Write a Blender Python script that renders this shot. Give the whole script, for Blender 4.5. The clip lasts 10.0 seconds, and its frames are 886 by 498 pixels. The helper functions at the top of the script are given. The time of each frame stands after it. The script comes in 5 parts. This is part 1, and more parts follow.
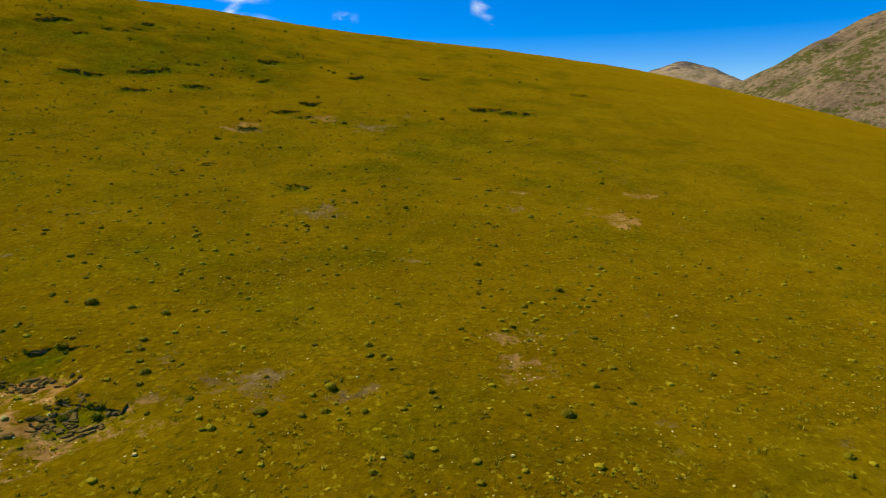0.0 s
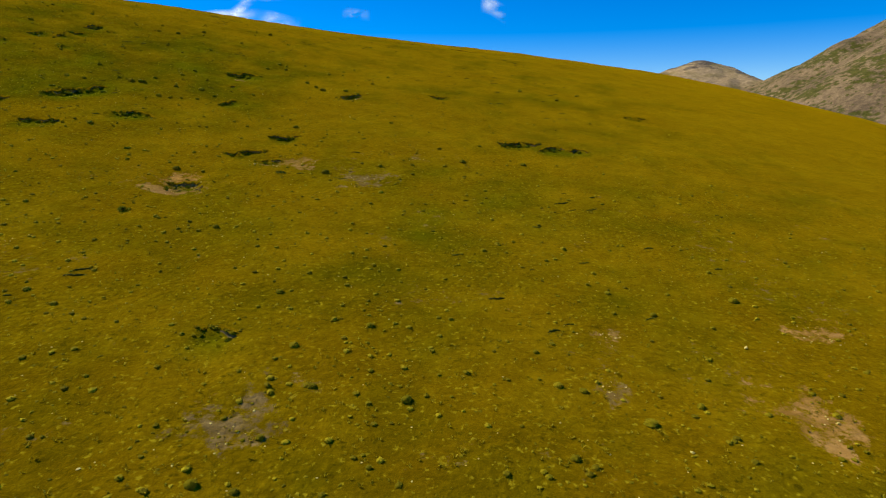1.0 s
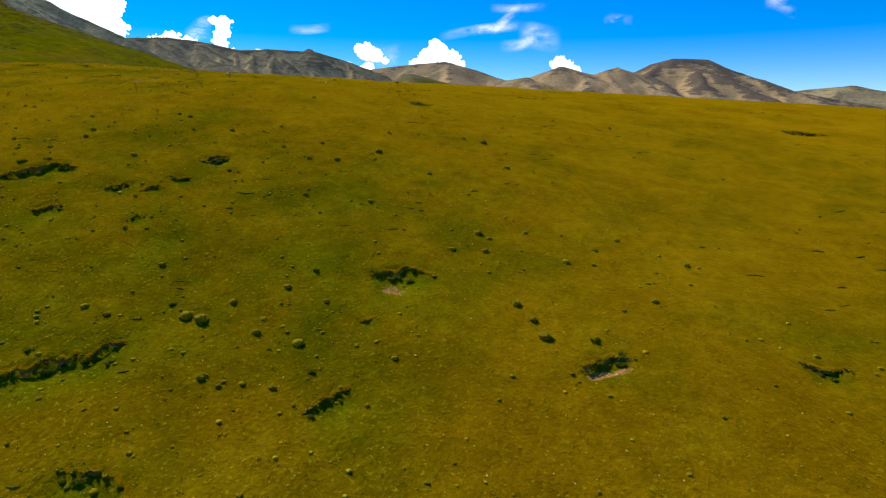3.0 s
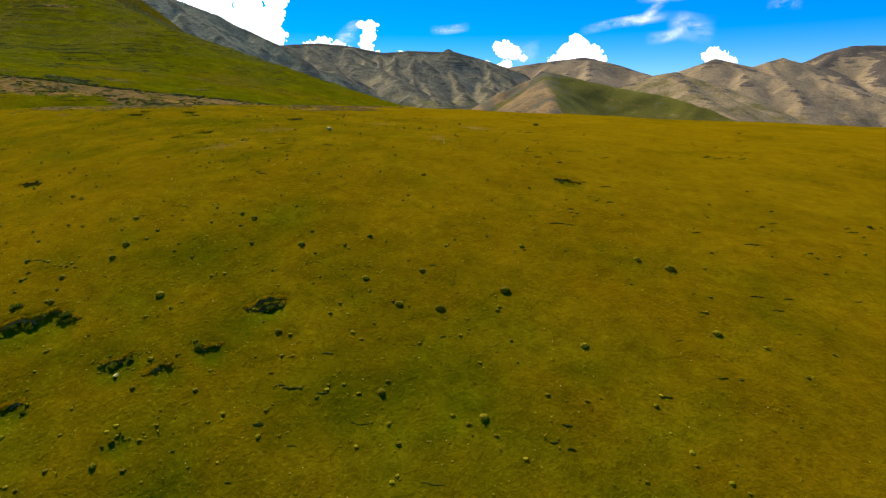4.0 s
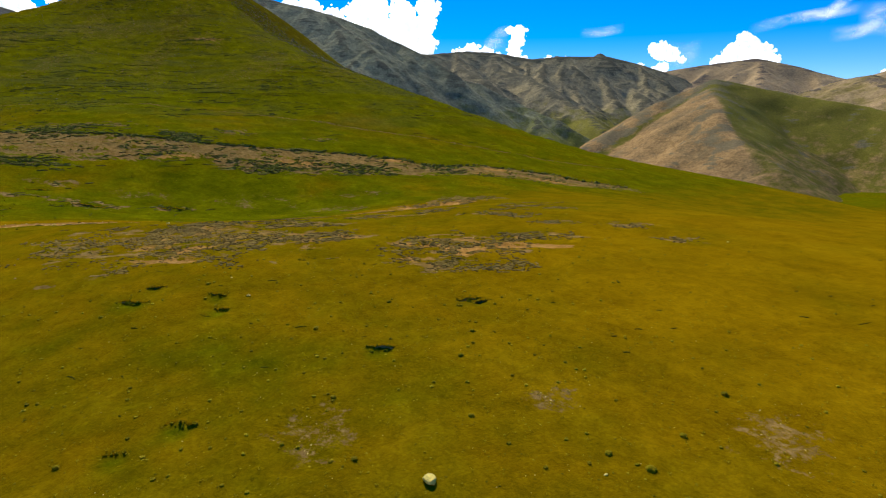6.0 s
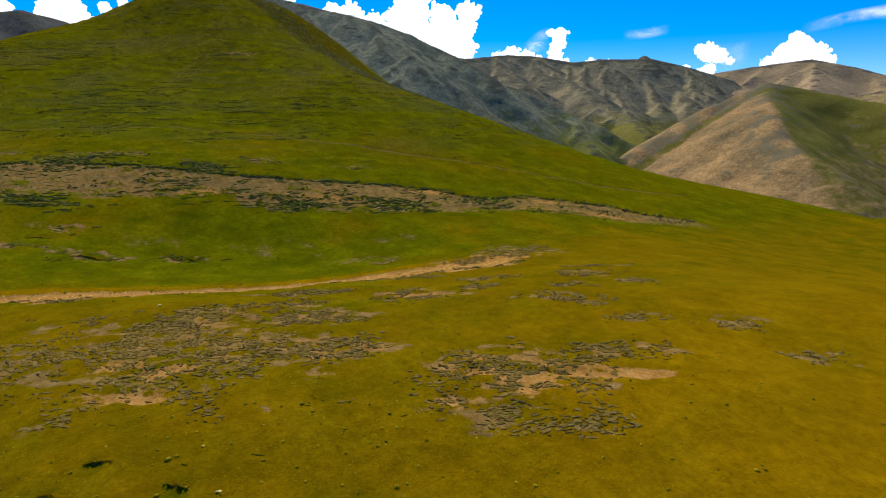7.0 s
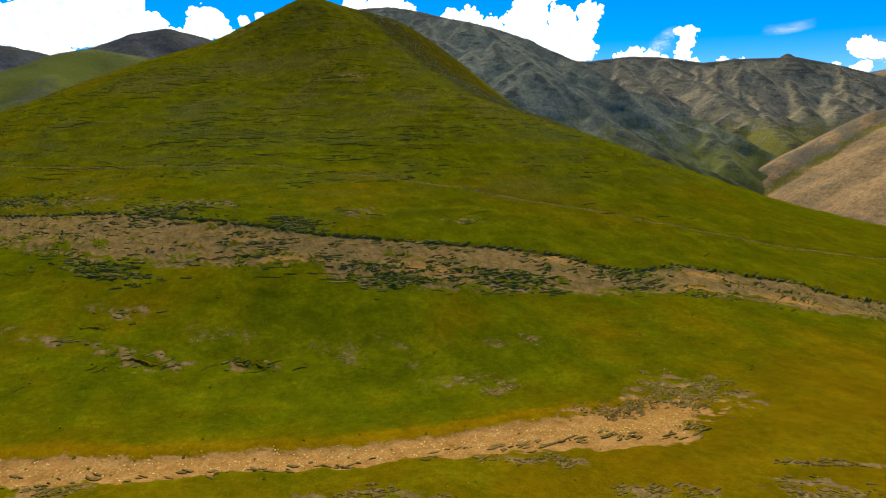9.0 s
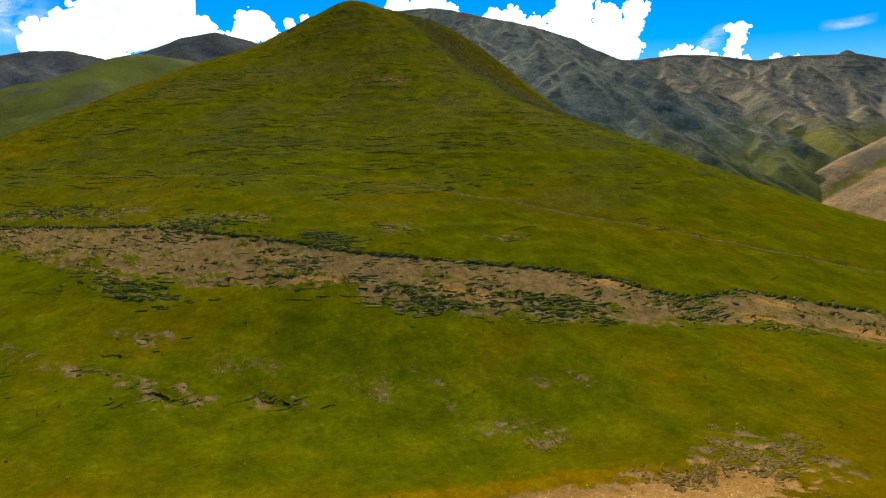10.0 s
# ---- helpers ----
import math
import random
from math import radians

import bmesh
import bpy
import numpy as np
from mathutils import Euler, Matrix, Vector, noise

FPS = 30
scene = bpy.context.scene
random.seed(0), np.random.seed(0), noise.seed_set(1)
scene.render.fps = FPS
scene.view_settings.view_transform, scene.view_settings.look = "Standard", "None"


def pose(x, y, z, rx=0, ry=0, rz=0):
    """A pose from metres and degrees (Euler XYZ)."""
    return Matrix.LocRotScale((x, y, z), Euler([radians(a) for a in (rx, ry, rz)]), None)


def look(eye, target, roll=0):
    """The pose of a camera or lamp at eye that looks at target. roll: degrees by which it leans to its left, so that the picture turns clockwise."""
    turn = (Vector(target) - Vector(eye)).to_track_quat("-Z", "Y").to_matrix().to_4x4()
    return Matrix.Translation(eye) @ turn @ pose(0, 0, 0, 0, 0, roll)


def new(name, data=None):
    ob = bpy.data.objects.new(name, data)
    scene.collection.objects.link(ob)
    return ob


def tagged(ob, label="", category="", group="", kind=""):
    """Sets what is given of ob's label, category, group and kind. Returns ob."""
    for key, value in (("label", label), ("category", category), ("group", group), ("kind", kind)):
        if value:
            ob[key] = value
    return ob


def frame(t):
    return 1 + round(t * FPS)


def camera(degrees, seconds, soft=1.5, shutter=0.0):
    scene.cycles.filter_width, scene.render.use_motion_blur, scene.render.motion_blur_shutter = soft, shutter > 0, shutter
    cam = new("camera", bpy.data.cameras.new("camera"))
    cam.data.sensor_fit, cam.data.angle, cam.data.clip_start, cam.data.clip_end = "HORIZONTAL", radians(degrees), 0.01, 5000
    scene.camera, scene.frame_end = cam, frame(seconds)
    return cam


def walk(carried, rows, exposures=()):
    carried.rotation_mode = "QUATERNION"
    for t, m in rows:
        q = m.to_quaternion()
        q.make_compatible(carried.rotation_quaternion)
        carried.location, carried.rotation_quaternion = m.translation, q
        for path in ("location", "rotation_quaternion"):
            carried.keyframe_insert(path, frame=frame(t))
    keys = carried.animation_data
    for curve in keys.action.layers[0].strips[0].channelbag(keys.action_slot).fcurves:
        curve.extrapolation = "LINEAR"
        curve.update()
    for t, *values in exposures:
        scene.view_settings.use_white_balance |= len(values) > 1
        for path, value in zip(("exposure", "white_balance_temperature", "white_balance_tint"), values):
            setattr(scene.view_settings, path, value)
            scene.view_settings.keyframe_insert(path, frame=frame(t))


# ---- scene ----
# ---- camera: seconds, place, turn to the left, tilt upwards, lean ----
PATH = [
    (0, 0.00, -0.00, -0.00, -0.00, -11.94, -0.30),
    (0.5, -0.32, 10.17, 1.51, 0.64, -12.05, -0.26),
    (1, -0.90, 19.31, 3.77, 0.92, -12.18, -0.07),
    (1.5, -1.61, 28.41, 6.56, 3.02, -12.09, 0.17),
    (2, -2.53, 38.20, 10.09, 9.01, -12.11, 0.15),
    (2.2, -3.35, 42.28, 11.71, 12.05, -12.12, 0.25),
    (3.3, -10.43, 63.28, 19.76, 28.36, -11.63, 0.20),
    (3.5, -12.02, 66.31, 21.10, 30.74, -11.75, 0.04),
    (4, -17.96, 75.25, 24.83, 37.35, -11.97, -0.06),
    (4.5, -24.71, 83.64, 28.44, 42.33, -11.80, -0.08),
    (5, -32.10, 91.23, 32.11, 45.97, -11.69, -0.05),
    (5.5, -40.03, 98.28, 35.79, 48.65, -11.52, -0.02),
    (5.7, -43.37, 101.11, 37.39, 49.67, -11.61, 0.02),
    (6.8, -59.93, 112.73, 44.61, 53.86, -11.37, 0.11),
    (7, -62.49, 114.57, 45.77, 54.71, -11.37, -0.02),
    (7.5, -70.43, 119.43, 48.98, 57.18, -11.31, 0.01),
    (8, -78.26, 123.66, 52.09, 60.65, -11.20, -0.01),
    (8.5, -83.15, 125.87, 54.06, 63.23, -11.16, -0.00),
    (9, -87.36, 127.57, 55.71, 65.54, -11.14, -0.02),
    (9.5, -91.37, 129.18, 57.32, 67.74, -11.21, -0.04),
    (10, -94.65, 130.51, 58.07, 69.48, -11.14, -0.10),
]
cam = camera(74.00, 10.0, soft=1.2)


def aim(x, y, z, yaw, pitch, lean):
    return pose(x, y, z, 0, 0, yaw) @ pose(0, 0, 0, 90 + pitch, 0, 0) @ pose(0, 0, 0, 0, 0, lean)


walk(cam, [(row[0], aim(*row[1:])) for row in PATH], [(0, -0.05), (2, 0), (3.6, 0.13), (4.4, 0.12), (5.5, 0.06), (7, 0), (10, 0)])


# ---- light ----
SUN_AZ, SUN_EL = radians(158), radians(46)      # the sun stands in the west, left of the way ahead
world = bpy.data.worlds.new("sky")
scene.world = world
world.use_nodes = True
wn, wl = world.node_tree.nodes, world.node_tree.links
wn.clear()
sky = wn.new("ShaderNodeTexSky")
sky.sky_type, sky.sun_disc = "NISHITA", False
sky.sun_elevation, sky.sun_rotation = SUN_EL, radians(90) - SUN_AZ
sky.altitude, sky.air_density, sky.dust_density, sky.ozone_density = 1500, 1.0, 0.05, 5.0
grade = wn.new("ShaderNodeHueSaturation")
grade.inputs["Hue"].default_value = 0.515
grade.inputs["Saturation"].default_value = 1.56
back = wn.new("ShaderNodeBackground")
back.inputs["Strength"].default_value = 0.15
wout = wn.new("ShaderNodeOutputWorld")
wl.new(sky.outputs[0], grade.inputs["Color"])
wl.new(grade.outputs[0], back.inputs["Color"])
wl.new(back.outputs[0], wout.inputs["Surface"])

sun = new("sun", bpy.data.lights.new("sun", "SUN"))
sun.data.energy, sun.data.angle, sun.data.color = 4.5, radians(0.6), (1.0, 0.94, 0.82)
sun.matrix_world = look(
    (math.cos(SUN_AZ) * math.cos(SUN_EL) * 500, math.sin(SUN_AZ) * math.cos(SUN_EL) * 500, math.sin(SUN_EL) * 500), (0, 0, 0))


# ---- noise in numpy ----
def _hash(i, j, seed):
    n = (i * 374761393 + j * 668265263 + seed * 974634777) & 0xFFFFFFFF
    n = ((n ^ (n >> 13)) * 1274126177) & 0xFFFFFFFF
    return ((n ^ (n >> 16)) & 0xFFFF) / 65535.0 * 2 * math.pi


def perlin(x, y, seed=0):
    """Gradient noise, about -0.7 to 0.7."""
    x, y = np.asarray(x, float), np.asarray(y, float)
    i, j = np.floor(x).astype(np.int64), np.floor(y).astype(np.int64)
    u, v = x - i, y - j
    su, sv = u * u * u * (u * (u * 6 - 15) + 10), v * v * v * (v * (v * 6 - 15) + 10)

    def corner(a, b):
        g = _hash(i + a, j + b, seed)
        return np.cos(g) * (u - a) + np.sin(g) * (v - b)

    low = corner(0, 0) * (1 - su) + corner(1, 0) * su
    high = corner(0, 1) * (1 - su) + corner(1, 1) * su
    return low * (1 - sv) + high * sv


def fbm(x, y, octaves=4, seed=0, gain=0.5):
    total, amp = 0.0, 1.0
    for k in range(octaves):
        total = total + amp * perlin(x * 2 ** k + 17.3 * k, y * 2 ** k - 9.1 * k, seed + k)
        amp *= gain
    return total


def step(a, b, x):
    t = np.clip((x - a) / (b - a), 0, 1)
    return t * t * (3 - 2 * t)


# ---- materials ----
class Mat:
    """A short way to write a node material."""

    def __init__(self, name, rough=0.9):
        self.m = bpy.data.materials.new(name)
        self.m.use_nodes = True
        self.n, self.l = self.m.node_tree.nodes, self.m.node_tree.links
        self.b = self.n["Principled BSDF"]
        self.b.inputs["Roughness"].default_value = rough
        self.b.inputs["Specular IOR Level"].default_value = 0.15
        self.co = self.n.new("ShaderNodeNewGeometry").outputs["Position"]

    def put(self, a, b):
        if hasattr(a, "links"):
            self.l.new(a, b)
        else:
            b.default_value = a

    def noise(self, size, detail=4.0, rough=0.55, warp=0.0, stretch=None):
        """Noise with blotches of about that many metres, 0 to 1."""
        t = self.n.new("ShaderNodeTexNoise")
        t.inputs["Scale"].default_value = 1.0 / size
        t.inputs["Detail"].default_value, t.inputs["Roughness"].default_value = detail, rough
        t.inputs["Distortion"].default_value = warp
        co = self.co
        if stretch:
            mp = self.n.new("ShaderNodeMapping")
            mp.inputs["Scale"].default_value = stretch
            self.l.new(co, mp.inputs["Vector"])
            co = mp.outputs[0]
        self.l.new(co, t.inputs["Vector"])
        return t.outputs["Fac"]

    def cells(self, size, feature="F1"):
        t = self.n.new("ShaderNodeTexVoronoi")
        t.feature = feature
        t.inputs["Scale"].default_value = 1.0 / size
        self.l.new(self.co, t.inputs["Vector"])
        return t.outputs["Distance"]

    def ramp(self, fac, *stops):
        r = self.n.new("ShaderNodeValToRGB")
        el = r.color_ramp.elements
        while len(el) < len(stops):
            el.new(0.5)
        for e, (p, c) in zip(el, stops):
            e.position = p
            e.color = (c, c, c, 1) if isinstance(c, (int, float)) else (*c, 1)
        self.put(fac, r.inputs["Fac"])
        return r.outputs["Color"]

    def mix(self, fac, a, b, mode="MIX"):
        m = self.n.new("ShaderNodeMix")
        m.data_type, m.blend_type = "RGBA", mode
        self.put(fac, m.inputs[0])
        self.put((*a, 1) if isinstance(a, tuple) else a, m.inputs[6])
        self.put((*b, 1) if isinstance(b, tuple) else b, m.inputs[7])
        return m.outputs[2]

    def math(self, op, a, b=0.0, clamp=False):
        m = self.n.new("ShaderNodeMath")
        m.operation, m.use_clamp = op, clamp
        self.put(a, m.inputs[0])
        self.put(b, m.inputs[1])
        return m.outputs[0]

    def attr(self, name):
        a = self.n.new("ShaderNodeAttribute")
        a.attribute_name = name
        return a.outputs["Fac"]

    def bump(self, height, strength, distance):
        b = self.n.new("ShaderNodeBump")
        b.inputs["Strength"].default_value, b.inputs["Distance"].default_value = strength, distance
        self.put(height, b.inputs["Height"])
        self.l.new(b.outputs[0], self.b.inputs["Normal"])

    def done(self, color):
        self.put((*color, 1) if isinstance(color, tuple) else color, self.b.inputs["Base Color"])
        return self.m


def ground_material():
    """Short alpine turf, golden to green, with bare stony earth where the attribute soil says so."""
    k = Mat("alpine_turf", 1.0)
    k.b.inputs["Specular IOR Level"].default_value = 0.0
    lush, soil, dark, red = k.attr("lush"), k.attr("soil"), k.attr("dark"), k.attr("red")
    blot = k.noise(6, 6, 0.65)
    grain = k.noise(0.9, 6, 0.75)
    fine = k.noise(0.2, 4, 0.7)
    gold = k.ramp(blot, (0.3, (0.155, 0.09, 0.001)), (0.5, (0.2, 0.119, 0.0012)), (0.7, (0.256, 0.158, 0.002)))
    green = k.ramp(blot, (0.3, (0.066, 0.084, 0.001)), (0.5, (0.107, 0.121, 0.0012)), (0.7, (0.18, 0.178, 0.002)))
    olive = k.ramp(blot, (0.3, (0.122, 0.096, 0.001)), (0.5, (0.166, 0.122, 0.0012)), (0.7, (0.22, 0.16, 0.002)))
    grass = k.mix(k.math("MULTIPLY", lush, 2.0, True), gold, olive)
    grass = k.mix(k.math("SUBTRACT", k.math("MULTIPLY", lush, 2.0), 1.0, True), grass, green)
    straw = k.ramp(blot, (0.3, (0.215, 0.117, 0.001)), (0.5, (0.275, 0.152, 0.0012)), (0.7, (0.34, 0.192, 0.002)))
    grass = k.mix(k.attr("dry"), grass, straw)
    grass = k.mix(0.7, grass, k.ramp(grain, (0.3, 0.4), (0.5, 0.77), (0.7, 1.16)), "MULTIPLY")
    grass = k.mix(0.5, grass, k.ramp(fine, (0.3, 0.6), (0.55, 1.05), (0.75, 1.5)), "MULTIPLY")
    # knob tops lightened and the gaps darkened by colour, like light and shade
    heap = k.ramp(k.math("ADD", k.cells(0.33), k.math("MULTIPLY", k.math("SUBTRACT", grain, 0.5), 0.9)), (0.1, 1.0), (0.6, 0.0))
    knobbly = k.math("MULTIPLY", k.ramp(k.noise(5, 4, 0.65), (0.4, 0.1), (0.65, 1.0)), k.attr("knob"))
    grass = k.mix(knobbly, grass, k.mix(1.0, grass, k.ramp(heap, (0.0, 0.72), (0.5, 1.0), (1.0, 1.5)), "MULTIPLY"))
    speck = k.noise(0.22, 3, 0.6)
    grass = k.mix(k.math("MULTIPLY", k.ramp(speck, (0.6, 0.0), (0.7, 0.8)), k.math("MULTIPLY", k.attr("knob"), 1.6, True)), grass, (0.42, 0.32, 0.01))
    # dark flecks painted in for small shadows among the tufts
    shade_fleck = k.math("MULTIPLY", k.ramp(k.noise(0.38, 3, 0.6), (0.62, 0.0), (0.7, 1.0)), k.math("MULTIPLY", k.attr("knob"), 1.5, True))
    grass = k.mix(shade_fleck, grass, (0.05, 0.042, 0.001))
    ledge = k.noise(9, 6, 0.7, 0.5, (0.22, 0.22, 2.2))
    thin = k.math("MULTIPLY", k.ramp(ledge, (0.44, 0.0), (0.58, 1.0)), k.attr("upper"))
    grass = k.mix(thin, grass, k.ramp(grain, (0.3, (0.024, 0.032, 0.006)), (0.5, (0.06, 0.075, 0.014)), (0.7, (0.12, 0.135, 0.04))))
    crumb = k.noise(1.4, 6, 0.75)
    grey = k.ramp(crumb, (0.3, (0.1, 0.068, 0.02)), (0.5, (0.2, 0.132, 0.04)), (0.7, (0.33, 0.225, 0.08)))
    ochre = k.ramp(crumb, (0.3, (0.28, 0.13, 0.022)), (0.5, (0.46, 0.228, 0.05)), (0.7, (0.58, 0.31, 0.085)))
    earth = k.mix(red, grey, ochre)
    stony = k.ramp(k.cells(0.3), (0.0, 1.3), (0.5, 0.9), (1.0, 0.5))
    earth = k.mix(0.6, earth, stony, "MULTIPLY")
    edge = k.math("ADD", soil, k.math("MULTIPLY", k.math("SUBTRACT", k.noise(0.75, 6, 0.8), 0.5), 1.6))
    col = k.mix(k.ramp(edge, (0.45, 0.0), (0.6, 1.0)), grass, earth)
    # dark sod colour, which also paints the shade under scarps and on the flank
    sod_shade = k.ramp(grain, (0.3, (0.024, 0.025, 0.002)), (0.7, (0.075, 0.075, 0.004)))
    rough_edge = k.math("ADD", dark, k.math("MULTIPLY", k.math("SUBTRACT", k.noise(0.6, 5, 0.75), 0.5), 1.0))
    col = k.mix(k.ramp(rough_edge, (0.45, 0.0), (0.66, 1.0)), col, sod_shade)
    k.put(k.ramp(lush, (0.1, 0.42), (0.6, 0.1)), k.b.inputs["Sheen Weight"])      # dry blades catch the light at low angles
    k.b.inputs["Sheen Roughness"].default_value = 0.45
    k.b.inputs["Sheen Tint"].default_value = (0.9, 0.49, 0.003, 1)
    k.bump(k.math("ADD", k.math("ADD", grain, k.math("MULTIPLY", fine, 0.6)), k.math("MULTIPLY", k.math("MULTIPLY", heap, knobbly), 0.6)), 0.75, 0.15)
    return k.done(col)


def rock_material(name, pale, mid, dim, turf, turf_amount, size=1.0, crag=(0.06, 0.06, 0.036), layered=1.0, shrubs=0.0):
    """A mountainside: scree, layered outcrops where the attribute crag says so, turf where green does."""
    k = Mat(name, 0.95)
    k.b.inputs["Specular IOR Level"].default_value = 0.05
    big = k.noise(170 * size, 5, 0.55, 0.3)
    streak = k.noise(11 * size, 7, 0.7, 0.4, (1, 1, 0.3))
    grain = k.noise(5 * size, 5, 0.75)
    layer = k.noise(24 * size, 8, 0.74, 0.3, (0.4, 0.4, 2.4))
    col = k.ramp(k.math("ADD", k.math("MULTIPLY", big, 0.65), k.math("MULTIPLY", streak, 0.35)), (0.36, dim), (0.5, mid), (0.64, pale))
    col = k.mix(0.75, col, k.ramp(grain, (0.34, 0.6), (0.5, 0.97), (0.68, 1.38)), "MULTIPLY")
    col = k.mix(0.42 * layered, col, k.ramp(layer, (0.38, 0.45), (0.5, 1.0), (0.62, 1.35)), "MULTIPLY")
    col = k.mix(0.35 * layered, col, k.ramp(streak, (0.38, 0.5), (0.5, 1.0), (0.62, 1.3)), "MULTIPLY")
    g = k.math("ADD", k.attr("green"), k.math("MULTIPLY", k.math("SUBTRACT", k.noise(38 * size, 8, 0.72), 0.5), 1.3))
    veg = k.ramp(k.math("ADD", k.math("MULTIPLY", grain, 0.5), k.math("MULTIPLY", big, 0.5)), (0.36, tuple(c * 0.55 for c in turf)), (0.64, tuple(c * 1.35 for c in turf)))
    col = k.mix(k.math("MULTIPLY", k.ramp(g, (0.4, 0.0), (0.7, 1.0)), turf_amount), col, veg)
    c = k.math("ADD", k.attr("crag"), k.math("MULTIPLY", k.math("SUBTRACT", layer, 0.5), 2.4))
    stone = k.ramp(grain, (0.3, tuple(v * 0.6 for v in crag)), (0.7, tuple(v * 1.6 for v in crag)))
    col = k.mix(k.math("MULTIPLY", k.ramp(c, (0.52, 0.0), (0.7, 1.0)), 0.8), col, stone)
    if shrubs:
        dots = k.math("ADD", k.math("ADD", k.cells(shrubs), k.math("MULTIPLY", k.math("SUBTRACT", k.noise(45, 4, 0.6), 0.5), 2.6)), k.math("MULTIPLY", k.math("SUBTRACT", k.noise(2.2, 4, 0.7), 0.5), 1.4))
        col = k.mix(k.ramp(dots, (0.3, 0.9), (0.5, 0.0)), col, k.ramp(grain, (0.3, (0.05, 0.052, 0.006)), (0.7, (0.115, 0.115, 0.012))))
        block = k.cells(5.0)
        col = k.mix(0.5, col, k.ramp(block, (0.0, 1.35), (0.8, 0.55)), "MULTIPLY")
        grain = k.math("ADD", grain, k.math("MULTIPLY", block, -0.8))
    k.bump(k.math("ADD", k.math("MULTIPLY", grain, 0.6), k.math("ADD", k.math("MULTIPLY", streak, 0.5), k.math("MULTIPLY", layer, 0.7))), 0.9, 2.6 * size)
    return k.done(col)


TURF = ground_material()
ROCK_TAN = rock_material("tan_scree", (0.36, 0.24, 0.11), (0.26, 0.175, 0.08), (0.15, 0.102, 0.05), (0.06, 0.062, 0.004), 0.7, 0.3, (0.1, 0.075, 0.03), 0.25, 6.5)
ROCK_GREY = rock_material("grey_rock", (0.275, 0.265, 0.14), (0.195, 0.202, 0.11), (0.13, 0.14, 0.084), (0.14, 0.145, 0.012), 0.85, 0.8)
ROCK_FAR = rock_material("brown_rock", (0.42, 0.33, 0.15), (0.31, 0.252, 0.122), (0.2, 0.176, 0.096), (0.22, 0.195, 0.014), 0.85, 1.0, (0.068, 0.066, 0.04))
ROCK_TAN_FAR = rock_material("tan_rock", (0.52, 0.36, 0.165), (0.41, 0.285, 0.132), (0.28, 0.2, 0.1), (0.17, 0.145, 0.012), 0.8, 1.2, (0.07, 0.06, 0.05), 0.3)
# base colours darkened to stand for rock under cloud shadow
SHADED_ROCK = rock_material("shaded_rock", (0.13, 0.135, 0.11), (0.088, 0.092, 0.075), (0.055, 0.058, 0.05), (0.05, 0.055, 0.006), 0.6, 1.0)
SPUR = rock_material("spur_scree", (0.46, 0.28, 0.1), (0.34, 0.21, 0.075), (0.2, 0.14, 0.058), (0.13, 0.125, 0.008), 0.9, 0.42, (0.135, 0.118, 0.06))
FOOTHILL = rock_material("foothill_turf", (0.2, 0.16, 0.06), (0.14, 0.12, 0.04), (0.09, 0.08, 0.03), (0.1, 0.112, 0.003), 0.95, 0.6)


# ---- the lie of the land ----
BASE = -38.6
HILLS = [  # centre x, y, height, two spreads in metres, turn in radians
    (-63, 193, 45.11, 153.8, 103.0, 0.05),
    (-464, 195, 116.69, 127.8, 123.0, 0.41),
    (-241, 203, 30.99, 120.7, 2362.3, -0.36),
    (-298, 53, -4.73, 140.5, 135.9, -0.32),
    (52, 112, 17.14, 76.8, 541.1, -0.02),
    (-132, 67, 17.81, 74.5, 81.3, -0.23),
    (-458, 250, 31.29, 79.9, 38.7, 1.27),
    (-420, 46, 21.29, 421.6, 49.3, -0.26),
    (-156, 231, -9.46, 82.2, 45.3, -2.81),
    (-68, 78, 3.56, 18.2, 51.8, -0.49),
    (77, 208, 4.18, 399.5, 27.6, -0.55),
    (-369, 167, -7.97, 22.6, 110.8, 1.68),
    (-98, 108, 3.00, 21.1, 53.1, -1.54),
    (-389, 281, 24.42, 111.6, 188.1, -0.98),
    (-161, 145, -10.13, 24.8, 31.4, -0.62),
    (-249, 182, 5.61, 47.2, 213.2, 0.24),
]
TOPS = [
    (-447, 206, 3.20, 10.0, 9.0, 0.00),
    (-440, 234, -3.00, 16.0, 13.0, 0.00),
]


def swell(x, y):
    """Height of the two grassy hills and the hollow between them, without the small forms."""
    z = np.full(np.shape(x), BASE)
    for cx, cy, high, a, b, turn in HILLS + TOPS:
        c, s = math.cos(turn), math.sin(turn)
        u, v = ((x - cx) * c + (y - cy) * s) / a, ((y - cy) * c - (x - cx) * s) / b
        z = z + high * np.exp(-(u * u + v * v) / 2)
    return z


